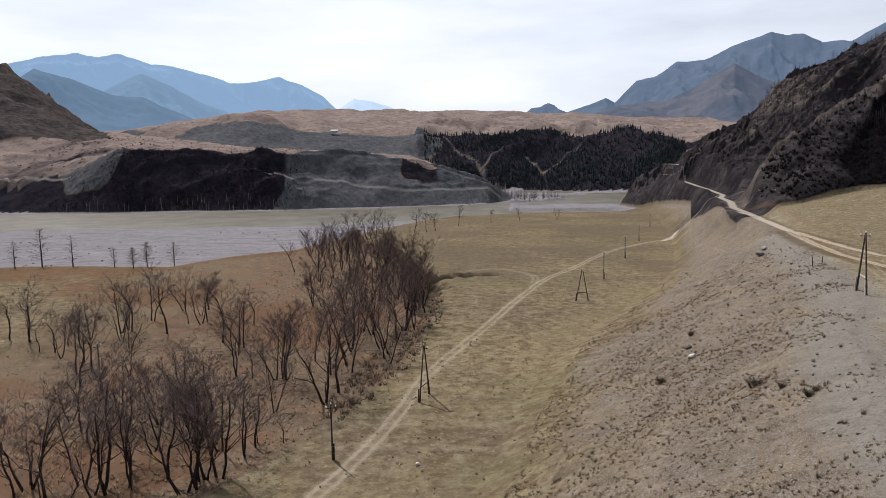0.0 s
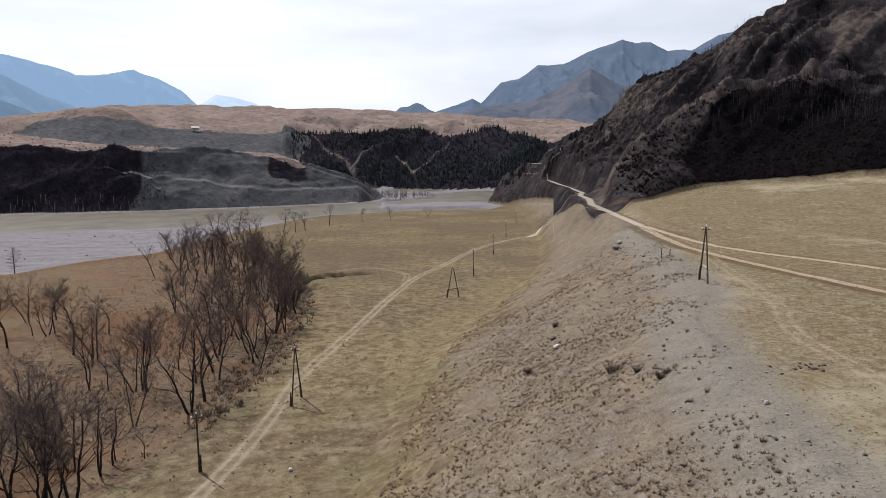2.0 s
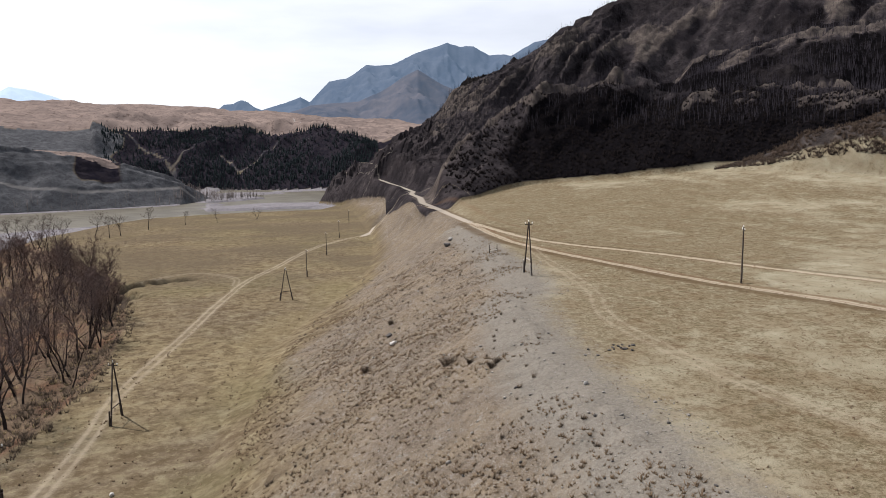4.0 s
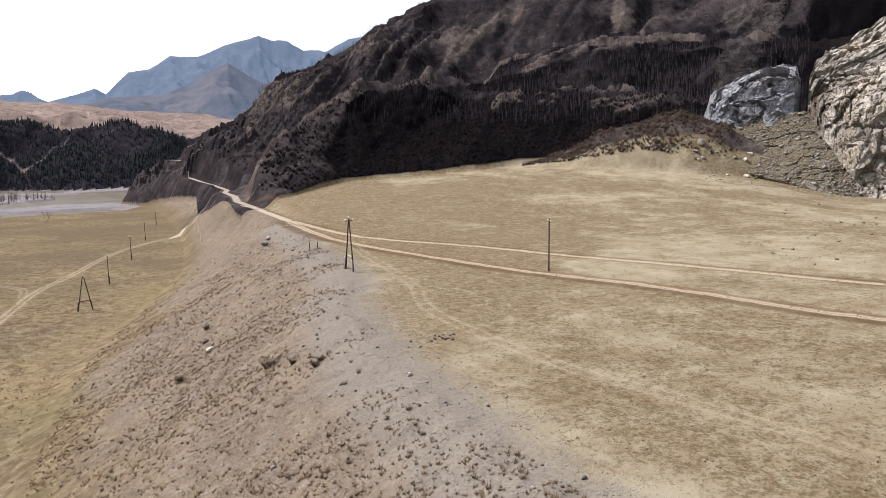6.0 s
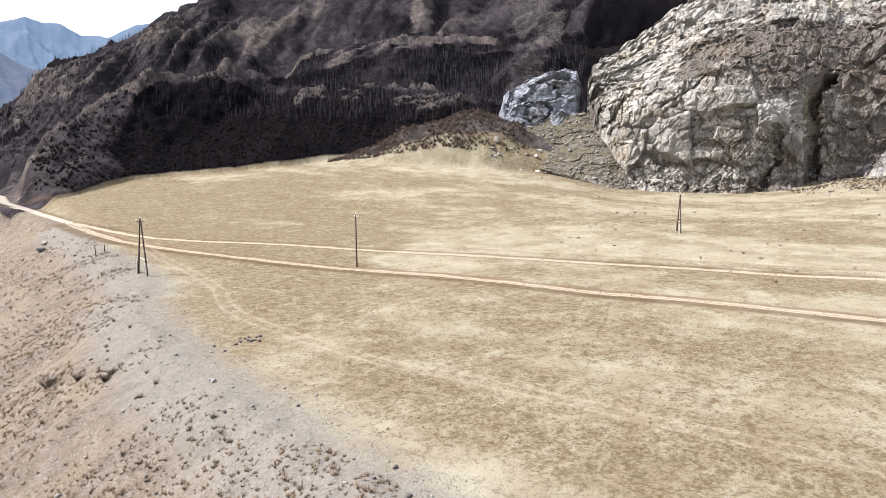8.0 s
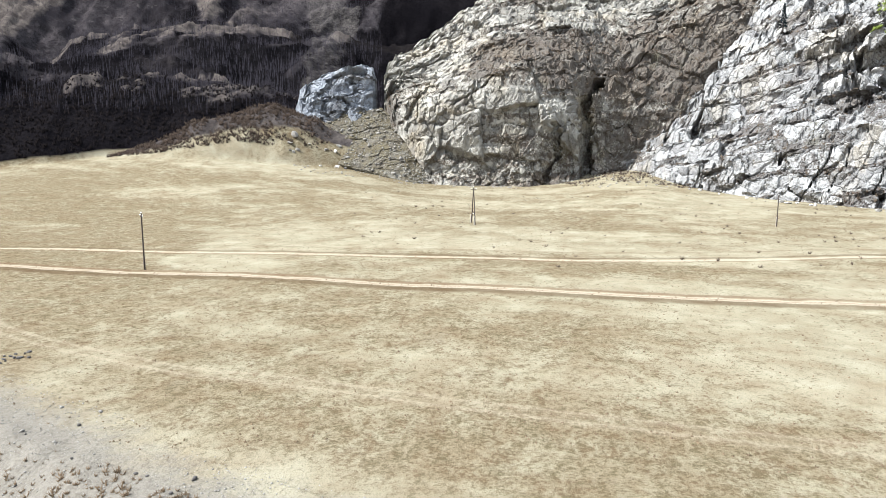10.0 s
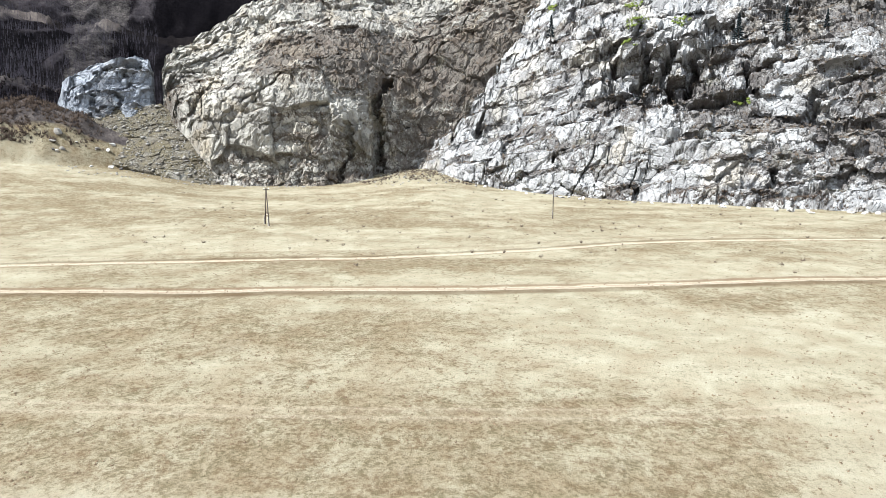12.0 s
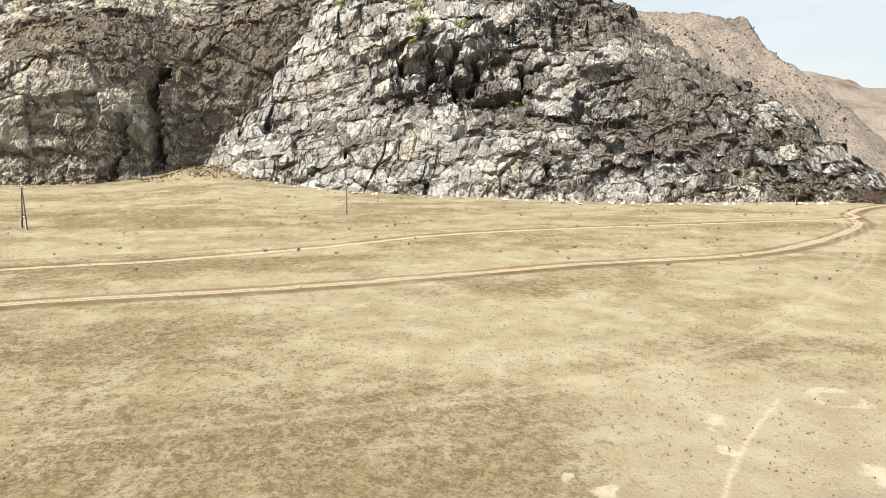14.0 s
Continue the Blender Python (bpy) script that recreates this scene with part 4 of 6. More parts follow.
def crag(name, label, az0, az1, step, rows, t_az, foot_r, foot_z, run, el, prof_r, prof_z, rough, mat, sink=2.0, scrub_bias=0.0, seed=0, extra=None, boost=None, ledgy=1.0, clefts=(), tall=1.0):
    """A broken rock face between a foot line and a crest, both given by bearing."""
    a = np.arange(az0, az1, step)
    v = np.linspace(0, 1, rows)
    A, V = np.meshgrid(a, v)
    fr, fz, rn, e = (np.interp(A, t_az, q) for q in (foot_r, foot_z, run, el))
    cz = EYE_Z + (fr + rn) * np.tan(np.radians(e))
    k = np.linspace(0, 1, len(prof_r))
    pr, pz = np.interp(V, k, prof_r), np.interp(V, k, prof_z)
    R0 = fr + rn * pr
    Z0 = fz - sink + (cz - fz + sink) * pz
    s, c = np.sin(np.radians(A)), np.cos(np.radians(A))
    X0, Y0 = R0 * s, R0 * c
    fade = smooth(0, 0.05, V)
    # big folds, blocks, slabs, chips
    S = 0.8 * X0 + 0.6 * Y0
    fold = fbm(S, Z0 * 1.3, 46, 3, seed + 1) * 5.0 + fbm(S, Z0 * 0.35, 17, 3, seed + 5) * 2.0
    wx, wz = 1.2 * fbm(S, Z0, 22, 3, seed + 7), 1.2 * fbm(S, Z0, 18, 3, seed + 8)
    dip = 0.12 * S
    b1, j1, k1 = facets((X0 + wx) * 0.8, (Y0 + wx) * 0.8, Z0 * 1.3 * tall + dip + wz, 15, seed + 11, 0.9)
    b2, j2, k2 = facets((X0 + wx) * 0.75 + 0.2 * Z0, (Y0 - wx) * 0.75, Z0 * 1.2 * tall + dip + wz, 6.0, seed + 31, 1.1)
    b3, _, k3 = facets((X0 + wx) * 0.8, Y0 * 0.8 + 0.3 * Z0, Z0 * 1.2 * tall + dip, 2.7, seed + 51, 1.2)
    b4, _, _ = facets(X0 * 0.8, Y0 * 0.8, Z0 * 1.1 * tall + dip, 1.25, seed + 71, 1.4)
    amp = 0.6 + 0.7 * smooth(-0.35, 0.45, fbm(S, Z0, 34, 3, seed + 90))
    if boost is not None:
        amp = amp * (1 + boost(A, V))

    def steps(h, tilt, level, riser):
        """Ledges: a steep riser, then a tread, broken from block to block."""
        rise = (Z0 + tilt * S + 2.5 * fbm(S, Z0, 28, 3, seed + 93)) / h + level
        f = rise - np.floor(rise)
        return h * (smooth(0, riser, f) - f), f
    s1, f1 = steps(8.5, 0.20, 0.9 * k1, 0.45)
    s2, f2 = steps(3.4, 0.10, 0.9 * k2, 0.5)
    s3, _ = steps(1.5, -0.10, 0.8 * k3, 0.5)
    ledge = ledgy * fade * (0.55 + 0.45 * smooth(-0.4, 0.3, fbm(S, Z0, 30, 3, seed + 97)))
    push = fold + rough * amp * (2.0 * b1 + 1.4 * b2 + 0.6 * b3 + 0.22 * b4)
    slot = np.abs(vnoise(S / 9 + 0.02 * Z0, Z0 / 60, seed + 99) + 0.25 * vnoise(S / 3, Z0 / 9, seed + 98))
    deep = smooth(0.2, 0.5, fbm(S, Z0, 38, 2, seed + 103))
    push = push - rough * deep * 4.0 * (1 - smooth(0.01, 0.035, slot)) - rough * 1.4 * amp * (1 - smooth(0, 0.07, j1)) * (b1 > 0.0) - rough * 0.7 * (1 - smooth(0, 0.08, j2)) * (b2 > 0.1)
    for az_c, half, v0, v1, depth in clefts:      # deep shaded clefts between blocks
        off = np.abs(A - az_c - 0.75 * vnoise(V * 12 + az_c, V * 3, seed + 111) - 0.30 * vnoise(V * 60, V * 60 + az_c, seed + 112))
        inside = (1 - smooth(0.75, 1.0, off / half)) * smooth(v0 - 0.012, v0, V) * (1 - smooth(v1, v1 + 0.006, V))
        push = push - 1.6 * depth * inside
    push = push * (0.3 + 0.7 * fade)
    lift = ledge * (0.75 * s1 + 0.55 * s2 + 0.3 * s3) + rough * (0.12 * b3 + 0.08 * b4)
    X, Y, Z = X0 - 0.9 * s * push, Y0 - 0.9 * c * push, Z0 + lift + 0.3 * push
    me = grid_mesh(name, X, Y, Z)
    shade(me, flat=True)
    tread = smooth(0.45, 0.7, f1) * (1 - smooth(0.93, 1.0, f1))
    scrub = -0.05 + scrub_bias + 0.95 * fbm(S, Z0 * 1.7, 30, 4, seed + 95) + 0.5 * fbm(S, Z0 * 2.2, 8, 3, seed + 105) - 0.25 * np.clip(b1, -1, 1) + 0.7 * tread * ledgy + 0.18 * smooth(0.5, 0.7, f2)
    if extra is not None:
        scrub = scrub + extra(A, V)
    give(me, "scrub", np.clip(scrub, 0, 1))
    me.materials.append(mat)
    return tagged(new(name, me), label, "cliff", kind="structure"), (X, Y, Z, scrub)


grey_rock = rock_material("grey_rock", (0.335, 0.319, 0.282), (0.178, 0.167, 0.148), (0.085, 0.079, 0.074), (0.095, 0.069, 0.053), (0.36, 0.30, 0.21), 0.8)
pale_rock = rock_material("pale_rock", (0.345, 0.342, 0.336), (0.185, 0.181, 0.178), (0.080, 0.077, 0.075), (0.078, 0.063, 0.056), (0.42, 0.37, 0.29), 1.2)
blue_rock = rock_material("blue_rock", (0.27, 0.285, 0.31), (0.17, 0.18, 0.20), (0.08, 0.08, 0.088), (0.10, 0.08, 0.05), (0.30, 0.26, 0.21))

CLIFFS = {}
# scrub on the dome; the extra on its right part paints the shade there
_, CLIFFS["dome"] = crag("cliff_dome", "rounded grey rock outcrop with a steep broken face", 64.2, 96, 0.08, 260,
     [64.2, 64.5, 65.3, 66.6, 68.1, 70.5, 73, 75.5, 77.3, 79, 81, 83, 86, 90, 96], [356, 345, 332, 322, 314, 308, 307, 308, 311, 317, 330, 338, 342, 345, 350],
     [38, 34, 28, 18, 5, 1.5, 1, 1.5, 3, 5, 8, 11, 18, 30, 40], [26, 45, 62, 74, 84, 95, 108, 118, 122, 124, 118, 112, 108, 105, 100],
     [5.0, 5.9, 6.6, 7.2, 8.2, 9.8, 11.4, 12.2, 12.6, 12.8, 13, 13, 13.5, 14, 14], [0, 0.03, 0.07, 0.13, 0.24, 0.40, 0.60, 0.80, 1.0], [0, 0.16, 0.32, 0.47, 0.58, 0.68, 0.79, 0.90, 1.0],
     1.35, grey_rock, 3.0, 0.12, 100, lambda A, V: 0.25 * smooth(69, 73, A) + 0.75 * smooth(69, 74, A) * np.exp(-((V - np.interp(A, [70, 75, 85.5], [0.60, 0.53, 0.2])) / 0.12) ** 2) - 0.2 * smooth(0.65, 0.8, V) + 0.3 * smooth(79, 82, A) * (1 - smooth(0.5, 0.7, V)), None, 0.4, ((80.6, 0.5, 0.0, 0.28, 7.0), (77.6, 0.3, 0.0, 0.18, 3.0)), 0.6)
_, CLIFFS["long"] = crag("cliff_long", "long pale grey rock face with dark clefts and ledges", 81.8, 135.5, 0.08, 300,
     [81.8, 83, 84.5, 86.5, 88.5, 91, 94, 97, 100, 106, 112, 116, 119, 122.6, 126.6, 130.4, 135.5], [352, 342, 330, 312, 298, 286, 277, 270, 264, 258, 254, 255, 258, 265, 276, 290, 310],
     [7, 6, 5, 4, 3, 2, 1, 1, 0.5, 0, 0, 0, 0, 0, 0, 0, 0], [14, 24, 40, 62, 84, 104, 122, 126, 125, 122, 118, 108, 98, 86, 70, 52, 30],
     [-2.0, -0.8, 0.8, 3.0, 5.6, 9.0, 13.0, 14, 14.0, 13.2, 11.7, 10.2, 7.5, 5.2, 3.2, 0.5, -3.3], [0, 0.05, 0.10, 0.17, 0.29, 0.33, 0.37, 0.46, 0.60, 0.78, 1.0], [0, 0.09, 0.18, 0.26, 0.31, 0.41, 0.53, 0.62, 0.73, 0.86, 1.0],
     1.25, pale_rock, 3.0, 0.22, 300, lambda A, V: 0.4 * smooth(0.27, 0.32, V) * (1 - smooth(0.38, 0.43, V)) * smooth(88, 92, A) + 0.28 * smooth(105, 114, A) * smooth(0.3, 0.5, V) + 0.22 * smooth(103, 112, A) - 0.25 * smooth(95, 97.5, A) * (1 - smooth(107, 109, A)) * smooth(0.42, 0.5, V) * (1 - smooth(0.75, 0.9, V)), lambda A, V: 1.7 * smooth(95, 97.5, A) * (1 - smooth(105, 108, A)) * smooth(0.30, 0.38, V) * (1 - smooth(0.62, 0.70, V)) + 1.2 * smooth(112.5, 114, A) * (1 - smooth(116, 118, A)) * smooth(0.2, 0.3, V) * (1 - smooth(0.6, 0.7, V)), 1.0,
     ((103.0, 0.42, 0.40, 0.60, 8.0), (100.75, 0.5, 0.40, 0.52, 7.0), (101.7, 0.3, 0.46, 0.585, 5.0), (104.5, 0.3, 0.41, 0.545, 6.0), (105.4, 0.5, 0.47, 0.50, 5.0), (108.5, 0.28, 0.45, 0.56, 5.0), (98.6, 0.25, 0.43, 0.53, 4.0), (112.9, 0.4, 0.36, 0.52, 5.0), (88.7, 0.4, 0.40, 0.56, 5.0), (110.4, 0.3, 0.10, 0.15, 4.0)))
_, CLIFFS["block"] = crag("cliff_block", "blue-grey rock block standing apart from the cliff", 57.2, 63.7, 0.05, 130,
     [57.2, 57.6, 58.6, 60.2, 62, 63.3, 63.7], [372, 358, 352, 349, 348, 351, 364], [28, 27, 27, 28, 30, 32, 34], [10, 15, 18, 20, 20, 18, 8],
     [2.2, 3.5, 4.3, 5.05, 5.55, 5.4, 4.5], [0, 0.08, 0.2, 0.5, 1.0], [0, 0.45, 0.80, 0.95, 1.0], 0.75, blue_rock, 5.0, -0.25, 500, None, None, 0.5, ((59.6, 0.16, 0.1, 0.6, 2.0), (61.3, 0.14, 0.0, 0.5, 2.0)))
talus_rock = rock_material("talus", (0.20, 0.19, 0.165), (0.135, 0.118, 0.088), (0.06, 0.053, 0.045), (0.120, 0.100, 0.058), (0.145, 0.118, 0.075))
_, CLIFFS["talus"] = crag("talus_slope", "rubble slope with dry grass below the rock block", 54.5, 68.5, 0.09, 120,
     [54.5, 56, 58, 61, 64, 66, 68.5], [352, 345, 338, 326, 318, 315, 316], [17, 17, 14, 9, 5, 2, 0], [10, 12, 16, 26, 32, 24, 6], [0.6, 1.0, 1.4, 2.1, 2.5, 0.8, -2.8],
     [0, 0.25, 0.5, 0.75, 1.0], [0, 0.25, 0.5, 0.75, 1.0], 0.30, talus_rock, 1.0, 0.85, 560, None, None, 0.0)


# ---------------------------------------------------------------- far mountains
# distance haze is painted: bluish base colours plus an emitted haze tint
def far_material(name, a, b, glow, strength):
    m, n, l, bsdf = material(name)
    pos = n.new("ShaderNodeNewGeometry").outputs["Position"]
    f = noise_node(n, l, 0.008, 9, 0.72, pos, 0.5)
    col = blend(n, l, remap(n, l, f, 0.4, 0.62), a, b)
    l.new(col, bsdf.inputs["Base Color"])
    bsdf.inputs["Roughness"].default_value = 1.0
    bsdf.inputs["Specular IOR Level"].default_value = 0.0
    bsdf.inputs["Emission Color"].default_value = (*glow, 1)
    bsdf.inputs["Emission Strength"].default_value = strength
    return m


def far_range(name, label, az, el, r, deep, mat, seed, rough=0.10, low=0.0):
    """A mountain range far off: crest by bearing, with spurs and gullies down its front."""
    a = np.arange(az[0], az[-1], 0.1)
    v = np.concatenate([np.linspace(0, 1, 90), np.linspace(1.1, 1.8, 6)])
    A, V = np.meshgrid(a, v)
    crest = EYE_Z + r * np.tan(np.radians(np.interp(A, az, el)))
    crest = crest * (1 + 0.02 * fbm(A * 60, A * 0, 90, 5, seed))
    R = r - deep * (1 - V)
    X, Y = R * np.sin(np.radians(A)), R * np.cos(np.radians(A))
    base = EYE_Z + low
    Z = np.where(V <= 1, base + (crest - base) * V ** 0.9, crest - (V - 1) * deep * 0.6)
    S, D = np.radians(A) * r + 0.4 * deep * (V - 0.5), 0.45 * deep * V
    Z = Z + (0.75 * ridged(S, D, 330, 6, seed + 3) + 0.35 * ridged(S, D, 110, 4, seed + 13) - 0.35) * (crest - base) * rough * 3 * np.clip(V, 0, 1) * (1 - smooth(0.75, 1.0, V))
    me = grid_mesh(name, X, Y, Z)
    shade(me)
    me.materials.append(mat)
    return tagged(new(name, me), label, "mountain", kind="structure")


# haze tint that the far ranges give off
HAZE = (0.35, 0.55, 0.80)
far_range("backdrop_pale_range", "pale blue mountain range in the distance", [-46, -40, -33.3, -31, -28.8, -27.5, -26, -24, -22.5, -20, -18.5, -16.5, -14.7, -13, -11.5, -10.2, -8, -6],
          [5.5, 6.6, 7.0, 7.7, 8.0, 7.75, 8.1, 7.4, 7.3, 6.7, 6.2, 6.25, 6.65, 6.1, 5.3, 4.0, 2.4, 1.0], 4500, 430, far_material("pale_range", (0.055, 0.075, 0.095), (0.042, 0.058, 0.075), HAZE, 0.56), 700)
far_range("backdrop_hazy_hill", "faint snowy hill at the horizon", [-12, -10.2, -9, -7.6, -6, -5.2, -3.5], [3.2, 4.3, 5.0, 4.85, 4.35, 4.1, 3.0], 4650, 700, far_material("hazy_hill", (0.12, 0.14, 0.17), (0.09, 0.11, 0.14), (0.5, 0.64, 0.82), 0.78), 720)
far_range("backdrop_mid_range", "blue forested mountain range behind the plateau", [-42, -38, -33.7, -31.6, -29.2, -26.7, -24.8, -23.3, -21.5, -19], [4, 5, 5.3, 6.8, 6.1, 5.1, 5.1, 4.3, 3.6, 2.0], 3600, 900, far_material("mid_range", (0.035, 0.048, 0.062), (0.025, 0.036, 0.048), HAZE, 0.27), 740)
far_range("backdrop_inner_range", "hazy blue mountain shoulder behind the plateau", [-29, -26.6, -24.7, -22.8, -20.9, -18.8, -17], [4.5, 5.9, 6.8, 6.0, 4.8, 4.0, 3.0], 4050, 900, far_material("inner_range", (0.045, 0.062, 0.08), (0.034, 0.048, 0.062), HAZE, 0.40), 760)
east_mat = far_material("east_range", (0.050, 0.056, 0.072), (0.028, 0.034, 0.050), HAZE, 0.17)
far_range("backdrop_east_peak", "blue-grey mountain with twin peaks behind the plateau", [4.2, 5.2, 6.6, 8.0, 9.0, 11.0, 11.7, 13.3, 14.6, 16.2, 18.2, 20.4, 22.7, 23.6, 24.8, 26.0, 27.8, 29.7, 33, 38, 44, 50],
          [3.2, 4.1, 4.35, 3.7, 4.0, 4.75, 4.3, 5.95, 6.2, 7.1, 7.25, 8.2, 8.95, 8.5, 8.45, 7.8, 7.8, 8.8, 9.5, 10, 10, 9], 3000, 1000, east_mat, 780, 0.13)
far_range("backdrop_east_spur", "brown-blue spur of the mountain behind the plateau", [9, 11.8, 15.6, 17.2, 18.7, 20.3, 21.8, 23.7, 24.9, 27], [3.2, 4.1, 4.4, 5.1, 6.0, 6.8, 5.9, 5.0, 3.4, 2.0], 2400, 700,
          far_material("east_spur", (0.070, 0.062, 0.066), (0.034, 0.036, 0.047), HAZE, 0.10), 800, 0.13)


# ---------------------------------------------------------------- bare trees
def part(name, bm, mat, parent=None, label="", smooth_faces=False):
    me = bpy.data.meshes.new(name)
    bm.to_mesh(me)
    bm.free()
    me.materials.append(mat)
    shade(me, not smooth_faces)
    ob = new(name, me)
    if parent is not None:
        ob.parent = parent
    if label:
        ob["label"] = label
    return ob


def tube(bm, a, b, ra, rb, sides=5):
    """A tapered limb between two places."""
    a, b = Vector(a), Vector(b)
    d = (b - a)
    if d.length < 1e-5:
        return
    q = d.to_track_quat("Z", "Y")
    rings = []
    for p, r in ((a, ra), (b, rb)):
        rings.append([bm.verts.new(p + q @ Vector((r * math.cos(6.2832 * i / sides), r * math.sin(6.2832 * i / sides), 0))) for i in range(sides)])
    for i in range(sides):
        j = (i + 1) % sides
        bm.faces.new((rings[0][i], rings[0][j], rings[1][j], rings[1][i]))
    if sides > 3:
        bm.faces.new(rings[1])


def spike(bm, a, b, r):
    """A twig: a three-sided needle."""
    a, b = Vector(a), Vector(b)
    q = (b - a).to_track_quat("Z", "Y")
    ring3 = [bm.verts.new(a + q @ Vector((r * math.cos(2.0944 * i), r * math.sin(2.0944 * i), 0))) for i in range(3)]
    tip = bm.verts.new(b)
    for i in range(3):
        bm.faces.new((ring3[i], ring3[(i + 1) % 3], tip))


def bare_tree(seed, tall, bark, twig, stems=1, spread=0.5, crook=0.25, density=1.0):
    """A leafless poplar: crooked stems, limbs, and a haze of twigs."""
    rnd = random.Random(seed)
    tb, cb = bmesh.new(), bmesh.new()

    def jog(v, k):
        return (v + Vector((rnd.uniform(-k, k), rnd.uniform(-k, k), rnd.uniform(-k * 0.5, k * 0.5)))).normalized()

    def twigs(p, d, n, reach):
        for _ in range(n):
            t = jog(d + Vector((0, 0, 0.1)), 0.8)
            e = p + t * rnd.uniform(0.5, 1.5) * reach
            spike(cb, p, e, 0.019)
            m = p.lerp(e, rnd.uniform(0.3, 0.6))
            spike(cb, m, m + jog(t, 0.9) * rnd.uniform(0.35, 0.9) * reach, 0.014)

    def grow(p, d, length, r, level):
        cuts = (7, 4, 3)[level]
        for s in range(cuts):
            d = jog(d + Vector((0, 0, 0.07 if level == 0 else 0.03)), crook * (0.75 if level == 0 else 1.25))
            q = p + d * (length / cuts)
            r2 = r * (0.86 if level == 0 else 0.72)
            tube(tb if level < 2 else cb, p, q, r, r2, 6 if level == 0 else (4 if level == 1 else 3))
            if level == 0 and s >= 2 or level == 1 and s >= 1:
                for _ in range(2 if level == 0 else 1 + (s > 1)):
                    side = jog(Vector((rnd.uniform(-1, 1), rnd.uniform(-1, 1), 0)).normalized() * spread * 1.2 + d * 0.7 + Vector((0, 0, 0.25)), 0.35)
                    grow(q, side, length * ((0.60 - 0.05 * s) if level == 0 else 0.55) * rnd.uniform(0.7, 1.25), r2 * 0.5, level + 1)
            if level == 2 or level == 1 and s > 0:
                twigs(q, d, max(1, round((1.2 if level == 2 else 0.6) * density)), tall / 13)
            p, r = q, r2
        twigs(p, d, round(3 * density), tall / 13)

    for i in range(stems):
        lean = jog(Vector((rnd.uniform(-0.3, 0.3), rnd.uniform(-0.3, 0.3), 1)), 0.12)
        h = tall * rnd.uniform(0.78, 0.88) * (1 - 0.12 * i)
        grow(Vector((rnd.uniform(-0.4, 0.4) * (stems > 1), rnd.uniform(-0.4, 0.4) * (stems > 1), -0.5)), lean, h, tall * 0.019 * (0.8 if stems > 1 else 1.0), 0)
    tree = new("bare_tree")
    part("trunk", tb, bark, tree)
    part("crown", cb, twig, tree)
    return tree


bark = mottled("poplar_bark", (0.022, 0.017, 0.016), (0.050, 0.041, 0.038), 1.5, 0.95, 12, 0.05)
twig_brown = mottled("brown_twigs", (0.080, 0.061, 0.058), (0.150, 0.116, 0.106), 0.5, 0.95, 3, 0.0)
twig_red = mottled("reddish_twigs", (0.100, 0.070, 0.062), (0.165, 0.118, 0.102), 0.5, 0.95, 3, 0.0)

KINDS = [bare_tree(11, 13, bark, twig_brown, 1, 0.62, 0.30, 1.3), bare_tree(12, 13, bark, twig_brown, 2, 0.5, 0.30, 1.0), bare_tree(13, 13, bark, twig_brown, 1, 0.8, 0.38, 1.3),
         bare_tree(14, 13, bark, twig_red, 3, 0.42, 0.22, 1.4), bare_tree(15, 13, bark, twig_brown, 2, 0.65, 0.34, 1.0), bare_tree(16, 13, bark, twig_red, 1, 0.5, 0.22, 1.7)]
LABELS = ["leafless grey-brown poplar with a crooked trunk", "leafless poplar with two crooked dark stems", "wide leafless poplar with twisted limbs",
          "dense leafless poplar with reddish twigs and several stems", "forked leafless poplar in dry grass", "slender leafless poplar with reddish twigs"]
used = [False] * len(KINDS)


def plant(kind, x, y, h, turn, lift=0.0):
    m = pose(x, y, ground_z(x, y) + lift, 0, 0, turn) @ Matrix.Diagonal((h / 13, h / 13, h / 13, 1))
    if not used[kind]:
        used[kind] = True
        ob = KINDS[kind]
        ob.matrix_basis = m
    else:
        ob = copy_thing(KINDS[kind], pose(0, 0, 0))
        ob.matrix_basis = m
    return tagged(ob, LABELS[kind], "tree", "riverside wood")


rnd = random.Random(5)
NEAR_TREES = [(-49, 86, 19), (-55, 83, 14), (-59, 83, 11), (-60, 87, 15), (-48, 92, 11), (-46, 87, 13), (-37, 88, 16), (-35, 91, 16), (-38, 86, 16), (-34, 98, 13), (-33, 101, 10), (-29, 102, 5), (-50, 85, 11), (-42, 90, 14), (-53, 88, 13)]
MID_TREES = [(-26, 121, 18), (-37, 135, 15), (-39, 135, 12), (-53, 157, 13), (-59, 161, 16), (-88, 169, 14), (-76, 169, 15), (-82, 195, 12), (-94, 156, 8), (-106, 160, 15), (-112, 162, 12), (-86, 183, 14), (-86, 171, 13), (-20, 156, 14), (-27, 156, 20), (-18, 167, 14), (-25, 127, 16), (-14, 176, 13)]
BANK_TREES = [(-45, 372, 15), (-31, 408, 14), (-25, 417, 12), (-6, 451, 13), (16, 477, 9), (36, 483, 9), (63, 493, 8), (-67, 397, 16), (-55, 381, 18), (-20, 425, 11)]
for x, y, h in NEAR_TREES + MID_TREES + BANK_TREES:
    plant(rnd.choice([0, 1, 2, 4, 4, 0]), x, y, h, rnd.uniform(0, 360))
for i in range(96):     # the dense belt along the bank
    u = rnd.random()
    y = 135 + 205 * u ** 0.9
    edge = float(np.interp(y, [105, 135, 162, 201, 265, 338], [-24, -15, -11, -9, -15, -38]))
    x = edge - 3 - abs(rnd.gauss(0, 1)) * (14 + 14 * u)
    plant(rnd.choice([3, 5, 3, 5, 1, 0]), x, y, rnd.uniform(9, 15), rnd.uniform(0, 360))
